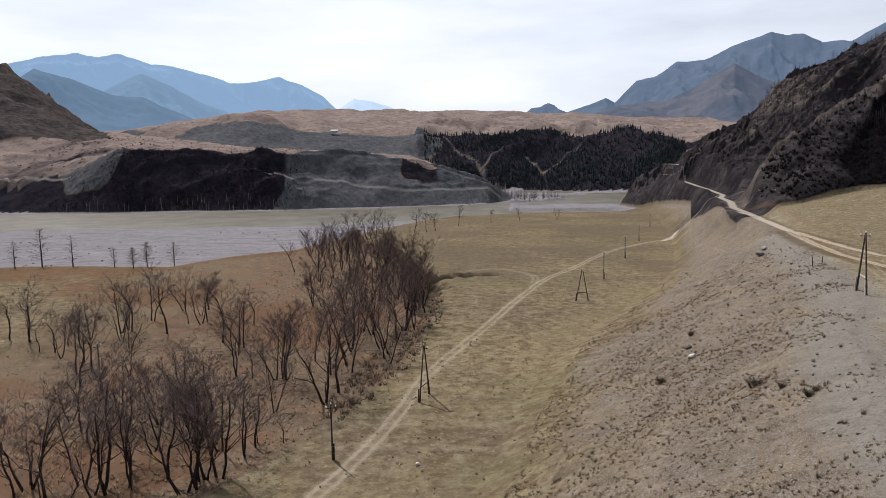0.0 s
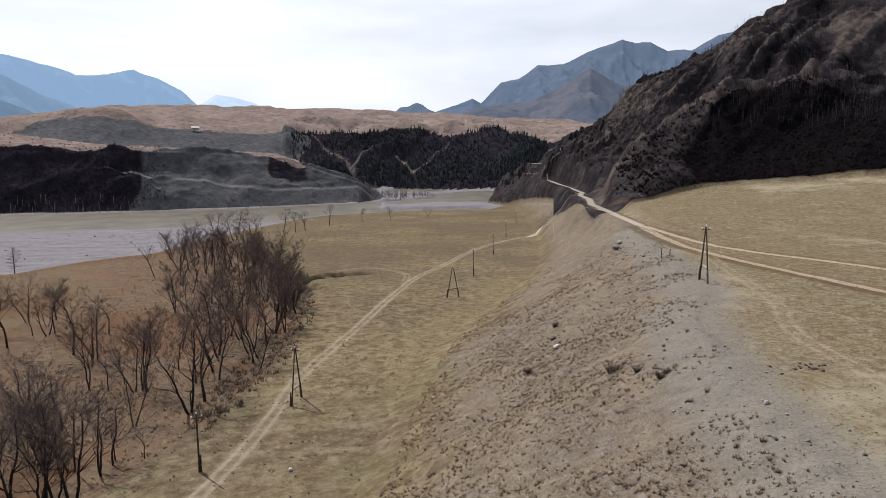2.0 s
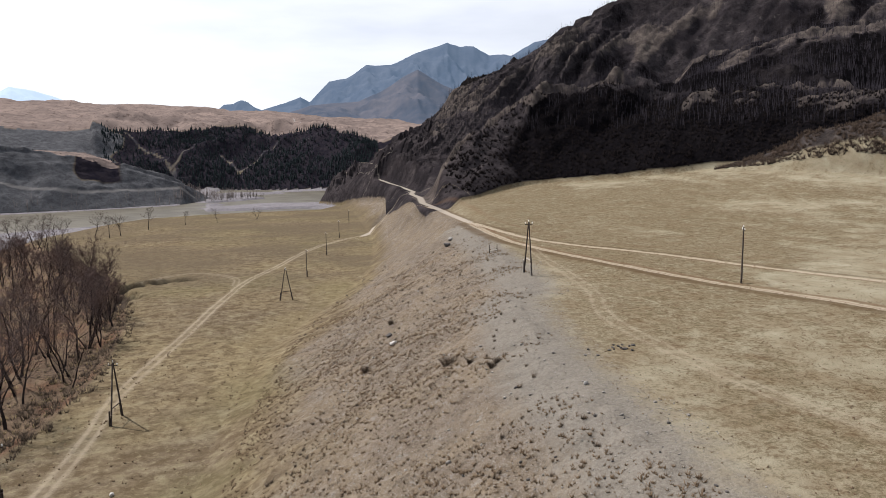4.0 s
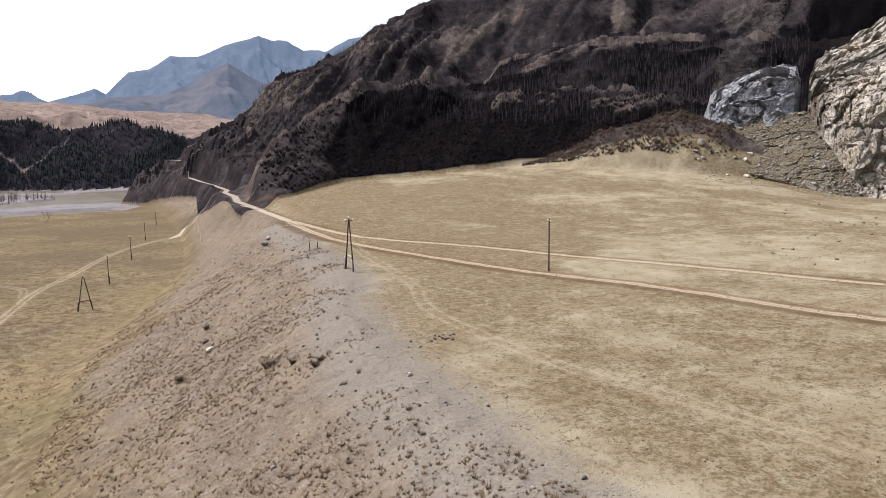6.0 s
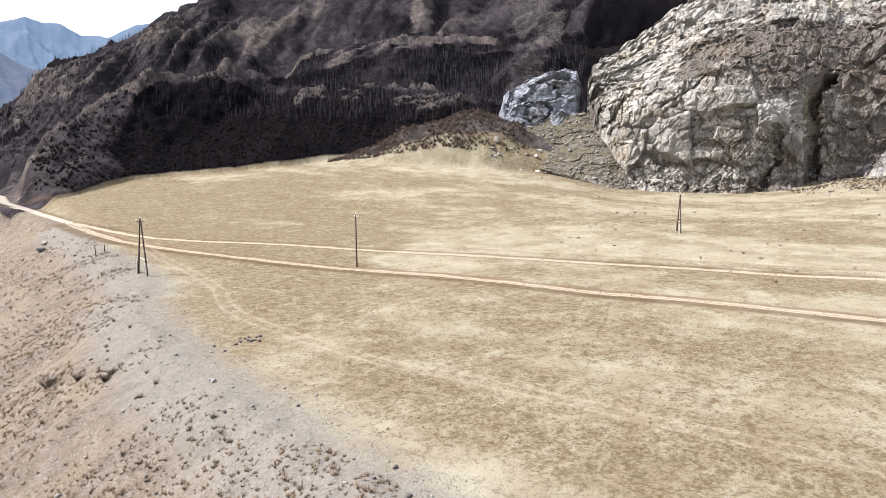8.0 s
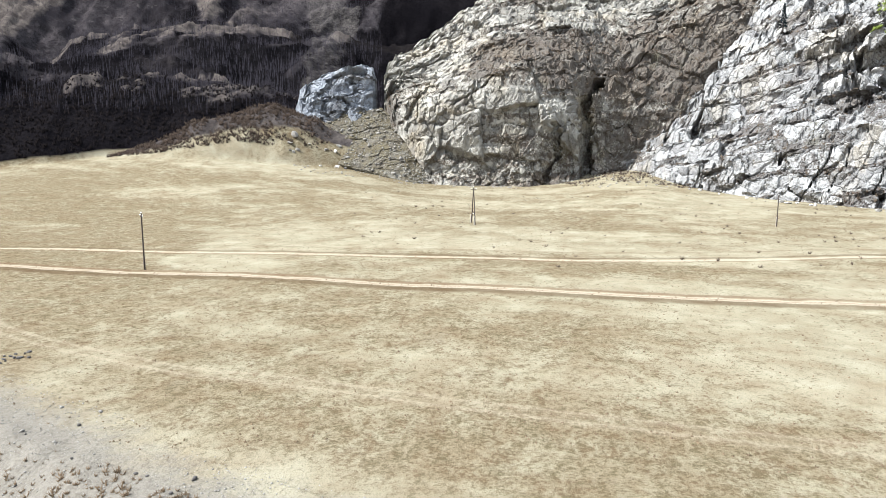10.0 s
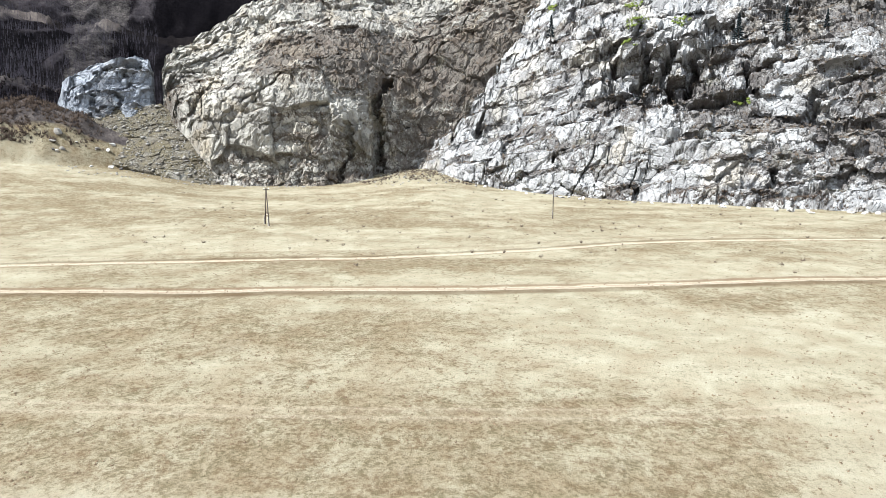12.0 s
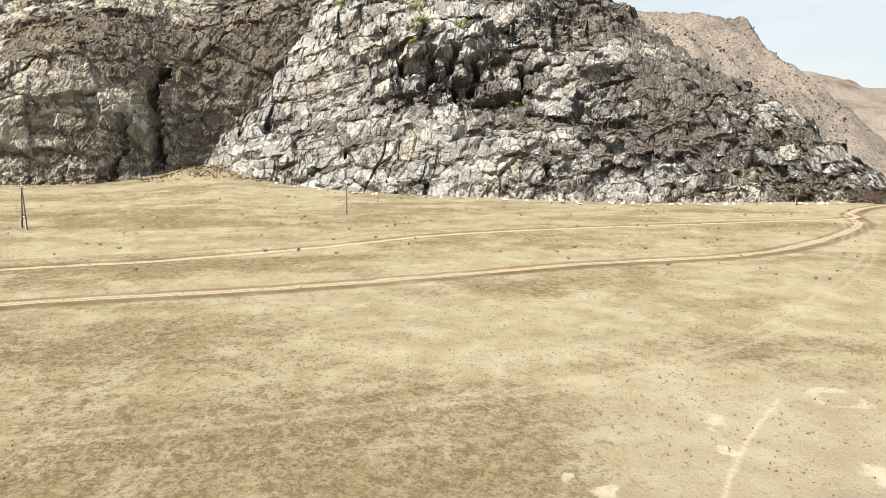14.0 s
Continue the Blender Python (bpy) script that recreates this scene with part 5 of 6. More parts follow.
for i in range(15):     # the near corner of the wood
    y = rnd.uniform(74, 126)
    x = float(np.interp(y, [74, 80, 105, 135], [-38, -35, -26, -17])) - rnd.uniform(2, 34)
    plant(rnd.choice([0, 1, 2, 4, 3]), x, y, rnd.uniform(6, 13), rnd.uniform(0, 360))
for i in range(34):     # scattered through the flats
    y = rnd.uniform(96, 200)
    x = -rnd.uniform(0.24, 0.62) * y - 6
    plant(rnd.choice([0, 1, 2, 4]), x, y, rnd.uniform(7, 13), rnd.uniform(0, 360))


# ---------------------------------------------------------------- power poles
old_wood = mottled("weathered_pole_wood", (0.026, 0.019, 0.015), (0.052, 0.039, 0.031), 1.2, 0.9, 20, 0.02)
concrete = mottled("pale_concrete", (0.46, 0.42, 0.36), (0.36, 0.33, 0.29), 2.0, 0.9, 25, 0.01)
iron = mottled("rusty_iron", (0.10, 0.065, 0.05), (0.16, 0.13, 0.12), 4.0, 0.6, 30, 0.0, 0.6)
china = mottled("insulator_porcelain", (0.55, 0.55, 0.52), (0.45, 0.45, 0.43), 4.0, 0.3, 30, 0.0)


def post_bm(a, b, ra, rb, sides=8):
    bm = bmesh.new()
    a, b = Vector(a), Vector(b)
    cuts = 4
    for i in range(cuts):
        p, q = a.lerp(b, i / cuts), a.lerp(b, (i + 1) / cuts)
        tube(bm, p, q, ra + (rb - ra) * i / cuts, ra + (rb - ra) * (i + 1) / cuts, sides)
    return bm


def bar_bm(a, b, w, h):
    bm = bmesh.new()
    a, b = Vector(a), Vector(b)
    d = b - a
    q = d.to_track_quat("X", "Z")
    bmesh.ops.create_cube(bm, size=1)
    bmesh.ops.scale(bm, vec=(d.length, w, h), verts=bm.verts)
    bmesh.ops.bevel(bm, geom=list(bm.edges), offset=min(w, h) * 0.15, segments=1, affect="EDGES")
    bmesh.ops.transform(bm, matrix=Matrix.Translation((a + b) / 2) @ q.to_matrix().to_4x4(), verts=bm.verts)
    return bm


def insulator(parent, p):
    bm = bmesh.new()
    p = Vector(p)
    tube(bm, p, p + Vector((0, 0, 0.16)), 0.03, 0.03, 6)
    tube(bm, p + Vector((0, 0, 0.14)), p + Vector((0, 0, 0.2)), 0.09, 0.11, 8)
    tube(bm, p + Vector((0, 0, 0.2)), p + Vector((0, 0, 0.34)), 0.11, 0.05, 8)
    part("insulator", bm, china, parent, "pale porcelain insulator", True)


def head(pole, z, turn):
    c, s = math.cos(radians(turn)), math.sin(radians(turn))
    arm = part("crossarm", bar_bm((-0.75 * c, -0.75 * s, z), (0.75 * c, 0.75 * s, z), 0.1, 0.12), old_wood, pole)
    for u in (-0.68, 0.68):
        insulator(arm, (u * c, u * s, z + 0.06))
    insulator(pole, (0, 0, z + 0.5))


def single_pole(x, y, h, arm=0.0, pale=False, stub=True, lean=(0, 0), label=""):
    pole = new("utility_pole")
    pole.matrix_basis = pose(x, y, ground_z(x, y), lean[0], lean[1], 0)
    foot = 0.0
    if stub:
        foot = 0.6
        stake = part("stub", bar_bm((0.2, 0.14, -0.5), (0.2, 0.14, 2.4), 0.2, 0.2), concrete if pale else old_wood, pole, "pale concrete stub" if pale else "")
        for z in (1.0, 2.0):
            part("band", bar_bm((-0.16, 0.06, z), (0.34, 0.06, z), 0.42, 0.05), iron, stake, "rusty iron binding")
    part("post", post_bm((0, 0, foot - 0.6), (0, 0, h), 0.15, 0.10), old_wood, pole, "", True)
    head(pole, h - 0.55, arm)
    return tagged(pole, label or "weathered wooden power pole lashed to a stub", "utility pole", "power poles")


def a_pole(x, y, h, turn, gap, pale=False, lean=0.0, label=""):
    """Two legs that meet at the top, with a rung between."""
    pole = new("utility_pole")
    pole.matrix_basis = pose(x, y, ground_z(x, y), 0, lean, turn)
    for s in (-1, 1):
        part("leg", post_bm((s * gap / 2 * 1.05, 0, -0.5), (s * 0.12, 0, h), 0.16, 0.11), old_wood, pole, "", True)
        stake = part("stub", bar_bm((s * (gap / 2 + 0.16), 0.22, -0.5), (s * (gap / 2 - 0.22), 0.22, 2.3), 0.2, 0.2), concrete if pale else old_wood, pole, "pale concrete stub" if pale else "")
        part("band", bar_bm((s * gap * 0.45 - 0.22, 0.1, 1.6), (s * gap * 0.45 + 0.22, 0.1, 1.6), 0.44, 0.06), iron, stake, "rusty iron binding")
    part("rung", bar_bm((-gap * 0.40, -0.12, 2.6), (gap * 0.40, -0.12, 2.6), 0.12, 0.16), concrete if pale else old_wood, pole)
    head(pole, h - 0.45, 90)
    return tagged(pole, label or "weathered wooden A-frame power pole in dry grass", "utility pole", "power poles")


single_pole(-19.7, 93.8, 8.2, 20, label="lone wooden power pole beside the meadow track")
a_pole(-8.1, 119.8, 9.6, 70, 4.4, label="leaning wooden A-frame pole beside the meadow track")
a_pole(33.6, 204.4, 9.4, 8, 3.7, label="wooden A-frame power pole on the green meadow")
single_pole(47.2, 242, 9.5, 40)
single_pole(66.2, 294.5, 9.5, 30)
single_pole(87.1, 356.8, 8.8, 30)
single_pole(113, 436, 8.0, 30)
a_pole(63, 112, 9.6, 80, 4.2, True, -2.0, "dark wooden A-frame pole on pale concrete stubs")
single_pole(90.2, 87.6, 9.5, 60, True, label="dark wooden pole on a pale stub between the tracks")
a_pole(173, 57.5, 9.4, 30, 4.6, True, 0, "distant wooden A-frame pole on pale stubs")
single_pole(195, -16, 8.0, 80, True, label="thin wooden power pole before the cliff")
single_pole(214, -174, 5.5, 80, True, label="thin short pole at the cliff foot")
single_pole(-68.8, 123.2, 9.6, 70, label="thin wooden pole standing among bare poplars")


def cable(a, b, sag):
    bm = bmesh.new()
    a, b = Vector(a), Vector(b)
    pts = [a.lerp(b, i / 14) - Vector((0, 0, sag * 4 * (i / 14) * (1 - i / 14))) for i in range(15)]
    for p, q in zip(pts[:-1], pts[1:]):
        tube(bm, p, q, 0.022, 0.022, 4)
    ob = part("power_cable", bm, iron)
    return tagged(ob, "thin slack wire strung between two wooden poles", "cable", "power cables")


for off, dz in ((-0.68, -0.1), (0.68, -0.1), (0.0, 0.4)):
    cable((-8.1 + off * 0.35, 119.8 + off * 0.9, -20 + 9.4 + dz), (-68.8 + off * 0.35, 123.2 + off * 0.9, -20 + 9.3 + dz), 1.0)


# ---------------------------------------------------------------- rocks
def stone_bm(seed, flat=0.7):
    rnd2 = random.Random(seed)
    bm = bmesh.new()
    bmesh.ops.create_icosphere(bm, subdivisions=2, radius=0.5)
    cuts = [(Vector((rnd2.gauss(0, 1), rnd2.gauss(0, 1), rnd2.gauss(0, 1))).normalized(), rnd2.uniform(0.22, 0.40)) for _ in range(16)]
    for v in bm.verts:
        for nrm, d in cuts:
            over = v.co.dot(nrm) - d
            if over > 0:
                v.co -= nrm * over
        v.co.z *= flat
    return bm


stone_mat = mottled("weathered_stone", (0.25, 0.235, 0.21), (0.17, 0.157, 0.14), 1.5, 0.9, 8, 0.04)
white_stone = mottled("pale_stone", (0.55, 0.53, 0.49), (0.42, 0.40, 0.37), 2.0, 0.85, 10, 0.03)
dark_stone = mottled("dark_stone", (0.06, 0.055, 0.05), (0.10, 0.09, 0.085), 1.5, 0.9, 8, 0.04)
STONES = {}


def stone(x, y, size, mat, label, turn=0.0, z=None, group="", name="boulder", seed=1):
    key = (seed, mat.name)
    gz = (ground_z(x, y) if z is None else z) + size[2] * 0.22
    if key not in STONES:
        ob = part(name, stone_bm(seed), mat)
        STONES[key] = ob.data
    else:
        ob = new(name, STONES[key])
    ob.matrix_basis = pose(x, y, gz, 0, 0, turn) @ Matrix.Diagonal((size[0], size[1], size[2] / 0.7, 1))
    return tagged(ob, label, "rock", group)


stone(37, 54, (0.75, 0.5, 0.5), white_stone, "small white stone on the bare gravel edge", 20, seed=1)
stone(-7.5, 92, (1.0, 0.7, 0.6), white_stone, "pale round boulder lying in the meadow grass", 70, seed=2)
stone(34.2, 105, (2.6, 1.4, 0.9), white_stone, "flat pale slab lying on the stony slope", 30, seed=3)
stone(35.2, 110.5, (1.9, 1.3, 1.1), dark_stone, "dark broken slab on the stony slope", 10, seed=4)
stone(74, 177.5, (3.4, 2.2, 1.5), dark_stone, "large dark overhanging boulder on the slope crest", 25, seed=5)
stone(76.5, 181, (2.8, 2.0, 1.6), stone_mat, "large grey boulder on the slope crest", 60, seed=6)
rk = random.Random(21)
for i in range(16):     # rubble heap in the field
    a, d = rk.uniform(0, 6.283), abs(rk.gauss(0, 1.2))
    stone(47.3 + d * 1.4 * math.cos(a), 63 + d * math.sin(a), (rk.uniform(0.3, 0.7),) * 2 + (rk.uniform(0.2, 0.4),), dark_stone, "small dark stone in a rubble heap on grass", rk.uniform(0, 360), None, "rubble heap", "stone", 1 + i % 4)
for i in range(26):     # fallen blocks under the rock block and dome
    az = radians(rk.uniform(56.5, 66.5))
    r = rk.uniform(318, 334)
    w = rk.uniform(1.2, 3.2) * (1.8 if i % 7 == 0 else 1)
    stone(r * math.sin(az), r * math.cos(az), (w * rk.uniform(0.9, 1.5), w, w * rk.uniform(0.6, 1.0)), [stone_mat, white_stone, dark_stone][i % 3], "fallen rock block at the foot of the cliff", rk.uniform(0, 360), None, "fallen blocks", "boulder", 1 + i % 6)
for i in range(60):     # blocks along the foot of the long face
    az = radians(rk.uniform(85, 134))
    r = float(np.interp(math.degrees(az), [84, 88, 92, 96, 100, 106, 112, 119, 126, 135], [330, 297, 279, 267, 259, 253, 249, 253, 271, 305])) - abs(rk.gauss(0, 2.5))
    w = rk.uniform(0.8, 2.6)
    stone(r * math.sin(az), r * math.cos(az), (w * rk.uniform(0.9, 1.6), w, w * rk.uniform(0.5, 0.9)), [white_stone, stone_mat, white_stone][i % 3], "pale fallen block at the edge of the field", rk.uniform(0, 360), None, "cliff foot blocks", "boulder", 1 + i % 6)


# ---------------------------------------------------------------- strewn stones, tufts, brush and far woods
def needles(name, p0, p1, radius, mat, sides=3):
    """Many tapered spikes in one mesh."""
    n = len(p0)
    d = p1 - p0
    d = d / (np.linalg.norm(d, axis=1, keepdims=True) + 1e-9)
    ref = np.where(np.abs(d[:, 2:3]) > 0.9, np.array([[1.0, 0, 0]]), np.array([[0, 0, 1.0]]))
    u = np.cross(d, ref)
    u = u / np.linalg.norm(u, axis=1, keepdims=True)
    w = np.cross(d, u)
    ang = np.arange(sides) * 2 * math.pi / sides
    ringv = p0[:, None, :] + radius[:, None, None] * (np.cos(ang)[None, :, None] * u[:, None, :] + np.sin(ang)[None, :, None] * w[:, None, :])
    co = np.concatenate([ringv, p1[:, None, :]], 1).reshape(-1, 3).astype(np.float32)
    k = sides + 1
    base = np.arange(n)[:, None] * k
    tri = np.stack([np.stack([base[:, 0] + i, base[:, 0] + (i + 1) % sides, base[:, 0] + sides], -1) for i in range(sides)], 1).reshape(-1, 3).astype(np.int32)
    me = bpy.data.meshes.new(name)
    me.vertices.add(len(co))
    me.vertices.foreach_set("co", co.ravel())
    me.loops.add(tri.size)
    me.loops.foreach_set("vertex_index", tri.ravel())
    me.polygons.add(len(tri))
    me.polygons.foreach_set("loop_start", np.arange(0, tri.size, 3, dtype=np.int32))
    me.polygons.foreach_set("loop_total", np.full(len(tri), 3, dtype=np.int32))
    me.update(calc_edges=True)
    me.materials.append(mat)
    return new(name, me)


rng = np.random.default_rng(9)


def clumps(name, label, x, y, z, size, spikes, mat, flare=1.0, thick=0.16, category="shrub"):
    """Spiky bushes: each a burst of tapered stems."""
    n = len(x)
    a = rng.uniform(0, 2 * math.pi, (n, spikes))
    t = rng.uniform(0.1, 1.0, (n, spikes)) * flare
    d = np.stack([np.cos(a) * t, np.sin(a) * t, np.ones_like(a)], -1)
    d = d / np.linalg.norm(d, axis=-1, keepdims=True)
    p = np.stack([x, y, z - 0.06 * size], -1)[:, None, :] + np.zeros((1, spikes, 1))
    p = p + np.stack([np.cos(a), np.sin(a), 0 * a], -1) * (0.22 * size)[:, None, None] * rng.uniform(0, 1, (n, spikes, 1))
    e = p + d * (size[:, None] * rng.uniform(0.45, 1.0, (n, spikes)))[..., None]
    ob = needles(name, p.reshape(-1, 3), e.reshape(-1, 3), np.repeat(size * thick, spikes), mat)
    return tagged(ob, label, category, kind="stuff")


def pebbles(name, label, x, y, z, size, mat):
    """Many angular stones in one mesh."""
    n = len(x)
    bm = bmesh.new()
    bmesh.ops.create_icosphere(bm, subdivisions=1, radius=0.5)
    v = np.array([list(q.co) for q in bm.verts])
    f = np.array([[q.index for q in t.verts] for t in bm.faces])
    bm.free()
    scale3 = size[:, None] * rng.uniform(0.6, 1.4, (n, 3)) * np.array([[1, 1, 0.7]])
    co = v[None] * (1 + rng.uniform(-0.28, 0.28, (n, len(v), 1))) * scale3[:, None, :]
    co = co + np.stack([x, y, z + 0.12 * size], -1)[:, None, :]
    tri = (f[None] + (np.arange(n) * len(v))[:, None, None]).reshape(-1, 3).astype(np.int32)
    me = bpy.data.meshes.new(name)
    me.vertices.add(n * len(v))
    me.vertices.foreach_set("co", co.reshape(-1).astype(np.float32))
    me.loops.add(tri.size)
    me.loops.foreach_set("vertex_index", tri.ravel())
    me.polygons.add(len(tri))
    me.polygons.foreach_set("loop_start", np.arange(0, tri.size, 3, dtype=np.int32))
    me.polygons.foreach_set("loop_total", np.full(len(tri), 3, dtype=np.int32))
    me.update(calc_edges=True)
    me.materials.append(mat)
    return tagged(new(name, me), label, "stones", kind="stuff")


def scatter(n, az0, az1, r0, r1, keep, power=1.0):
    """Places by bearing and range, kept where keep() says so."""
    a = np.radians(rng.uniform(az0, az1, n))
    r = (r0 ** power + (r1 ** power - r0 ** power) * rng.random(n)) ** (1 / power)
    x, y = r * np.sin(a), r * np.cos(a)
    z, g = height(x, y)
    ok = keep(x, y, z, g)
    return x[ok], y[ok], z[ok], {k: q[ok] for k, q in g.items()}


tuft_mat = mottled("dry_tufts", (0.066, 0.046, 0.030), (0.118, 0.085, 0.055), 0.4, 0.95, 2, 0.0, island=0.5)
straw_mat = mottled("straw_tufts", (0.13, 0.098, 0.055), (0.20, 0.155, 0.09), 0.4, 0.95, 2, 0.0, island=0.5)
shrub_mat = mottled("grey_brown_shrub", (0.045, 0.034, 0.026), (0.085, 0.066, 0.048), 0.6, 0.95, 3, 0.0, island=0.4)
slope_shrub_mat = mottled("dry_slope_shrub", (0.060, 0.047, 0.036), (0.105, 0.084, 0.064), 0.6, 0.95, 3, 0.0, island=0.5)
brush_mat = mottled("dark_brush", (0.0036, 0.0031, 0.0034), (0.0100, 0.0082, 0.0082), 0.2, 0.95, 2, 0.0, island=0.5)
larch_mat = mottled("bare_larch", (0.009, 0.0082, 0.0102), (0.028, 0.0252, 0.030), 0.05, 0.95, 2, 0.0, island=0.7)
# conifer tone leans blue: haze over the far wood, put into the colour
pine_mat = mottled("dark_conifer", (0.0090, 0.0128, 0.0150), (0.0185, 0.0235, 0.0245), 0.1, 0.95, 2, 0.0, island=0.4)
green_mat = mottled("green_juniper", (0.055, 0.075, 0.018), (0.10, 0.12, 0.03), 0.4, 0.95, 3, 0.0, island=0.4)

x, y, z, g = scatter(84000, -6, 82, 34, 190, lambda x, y, z, g: (g["slope"] > 0.4) & (1.5 * fbm(x, y, 10, 4, 150) + 0.5 * fbm(x, y, 45, 2, 151) + 0.7 * (0.55 - g["up"]) > rng.uniform(-0.4, 0.6, len(x))), 1.6)
clumps("slope_tufts", "dry brown grass tufts on the stony slope", x, y, z, rng.uniform(0.16, 0.48, len(x)) * (1 + 0.5 * (rng.random(len(x)) > 0.85)), 9, tuft_mat, 1.3, 0.085, "grass")
x, y, z, g = scatter(4600, -6, 80, 40, 230, lambda x, y, z, g: (g["slope"] > 0.4) & (g["up"] < 0.97) & (fbm(x, y, 24, 3, 152) > rng.uniform(-0.5, 0.45, len(x))), 1.6)
clumps("slope_shrubs", "leafless grey-brown shrubs on the stony slope", x, y, z, rng.uniform(0.3, 0.8, len(x)), 26, slope_shrub_mat, 0.8, 0.045)
x, y, z, g = scatter(28000, 8, 136, 48, 230, lambda x, y, z, g: (g["terrace"] > 0.7) & (fbm(x, y, 14, 4, 154) + 0.05 > rng.uniform(-0.7, 0.6, len(x))), 1.5)
clumps("field_tufts", "short dry grass tufts over the terrace field", x, y, z, rng.uniform(0.10, 0.27, len(x)), 5, tuft_mat, 1.5, 0.22, "grass")
x, y, z, g = scatter(420, 60, 134, 120, 270, lambda x, y, z, g: (g["terrace"] > 0.9) & (rng.random(len(x)) < 0.5), 1.6)
clumps("field_shrubs", "small dark shrubs scattered over the field", x, y, z, rng.uniform(0.4, 0.95, len(x)), 14, shrub_mat, 1.3, 0.10)
x, y, z, g = scatter(16000, -36, 24, 75, 420, lambda x, y, z, g: (g["low"] > 0.5) & (g["gravel"] < 0.5) & (g["bed"] < 0.2) & (fbm(x, y, 22, 4, 156) + 0.1 > rng.uniform(-0.6, 0.7, len(x))), 1.3)
clumps("meadow_tufts", "olive and brown grass tufts on the meadow", x, y, z, rng.uniform(0.18, 0.5, len(x)), 5, tuft_mat, 1.2, 0.24, "grass")
x, y, z, g = scatter(9000, -36, -3, 78, 340, lambda x, y, z, g: (g["low"] > 0.5) & (g["gravel"] < 0.4) & (to_line(x, y, wood_edge) < -1) & (to_line(x, y, wood_edge) > -60) & (rng.random(len(x)) < 0.5), 1.3)
clumps("wood_undergrowth", "reddish dead grass and brush under the poplars", x, y, z, rng.uniform(0.4, 1.1, len(x)), 7, straw_mat, 0.9, 0.10)
x, y, z, g = scatter(5200, -12, 4, 110, 345, lambda x, y, z, g: (np.abs(to_line(x, y, wood_edge) + 4) < 5.5) & (rng.random(len(x)) < 0.8), 1.2)
clumps("bank_brush", "bare dark brush along the edge of the wood", x, y, z, rng.uniform(0.9, 2.2, len(x)), 9, shrub_mat, 0.8, 0.035)
x, y, z, g = scatter(44000, -6, 90, 32, 150, lambda x, y, z, g: ((g["slope"] > 0.4) | (g["dc"] < 7)) & (g["up"] > 0.3) & (fbm(x, y, 12, 3, 158) + 0.1 > rng.uniform(-0.5, 0.8, len(x))), 1.4)
pebbles("slope_stones", "grey angular stones strewn over the slope", x[:9000], y[:9000], z[:9000], rng.uniform(0.06, 0.16, len(x[:9000])) * (1 + 1.6 * (rng.random(len(x[:9000])) > 0.97)), stone_mat)
pebbles("pale_slope_stones", "pale stones strewn over the slope crest", x[9000:15000], y[9000:15000], z[9000:15000], rng.uniform(0.06, 0.17, len(x[9000:15000])), white_stone)
x, y, z, g = scatter(120, 5, 60, 36, 90, lambda x, y, z, g: (g["up"] > 0.55) & (g["dc"] < 4), 1.2)
pebbles("dark_slope_stones", "dark stones in short rows on the gravel", x, y, z, rng.uniform(0.2, 0.45, len(x)), dark_stone)
x, y, z, g = scatter(120, -36, -6, 300, 480, lambda x, y, z, g: (g["gravel"] > 0.6) & (g["bed"] < 0.3), 1.2)
pebbles("bar_stones", "dark stones and driftwood on the shingle bar", x, y, z, rng.uniform(0.4, 1.2, len(x)), dark_stone)

X, Y, Z, sc = CLIFFS["talus"]
q = rng.choice(X.size, 1500)
pebbles("talus_boulders", "grey boulders and rubble below the rock block", X.ravel()[q], Y.ravel()[q], Z.ravel()[q], rng.uniform(0.3, 1.0, 1500) * (1 + 1.5 * (rng.random(1500) > 0.92)), stone_mat)
x, y, z, g = scatter(500, 57, 76, 300, 330, lambda x, y, z, g: (g["terrace"] > 0.9) & (rng.random(len(x)) < 0.35))
pebbles("foot_boulders", "fallen grey boulders at the foot of the cliff", x, y, z, rng.uniform(0.3, 1.1, len(x)), stone_mat)



def slope_bush(x, y, size, stems, seed):
    r2 = random.Random(seed)
    bm = bmesh.new()
    for _ in range(stems):
        aa, t = r2.uniform(0, 6.283), r2.uniform(0.05, 0.9)
        p = Vector((math.cos(aa), math.sin(aa), 0)) * 0.25 * size * r2.random()
        q = p + Vector((math.cos(aa) * t, math.sin(aa) * t, r2.uniform(0.6, 1.0))) * size * r2.uniform(0.5, 1.0)
        tube(bm, p - Vector((0, 0, 0.1)), p.lerp(q, 0.5), 0.02, 0.014, 3)
        for _ in range(4):
            m = p.lerp(q, r2.uniform(0.3, 0.9))
            spike(bm, m, m + Vector((r2.uniform(-1, 1), r2.uniform(-1, 1), r2.uniform(0, 1))) * 0.35 * size, 0.012)
        spike(bm, p.lerp(q, 0.5), q, 0.014)
    ob = part("bush", bm, shrub_mat)
    ob.matrix_basis = pose(x, y, ground_z(x, y))
    return tagged(ob, "dark leafless thorn bush on dry open ground", "shrub", "bushes on the slope")


for x, y, w, k in ((32, 77, 1.7, 61), (33.4, 73, 0.9, 62), (33.9, 68, 1.0, 63), (34.8, 68.6, 0.8, 64), (27, 96, 1.2, 65), (38, 118, 1.3, 66), (-101, 183, 2.6, 67)):
    slope_bush(x, y, w, 60, k)

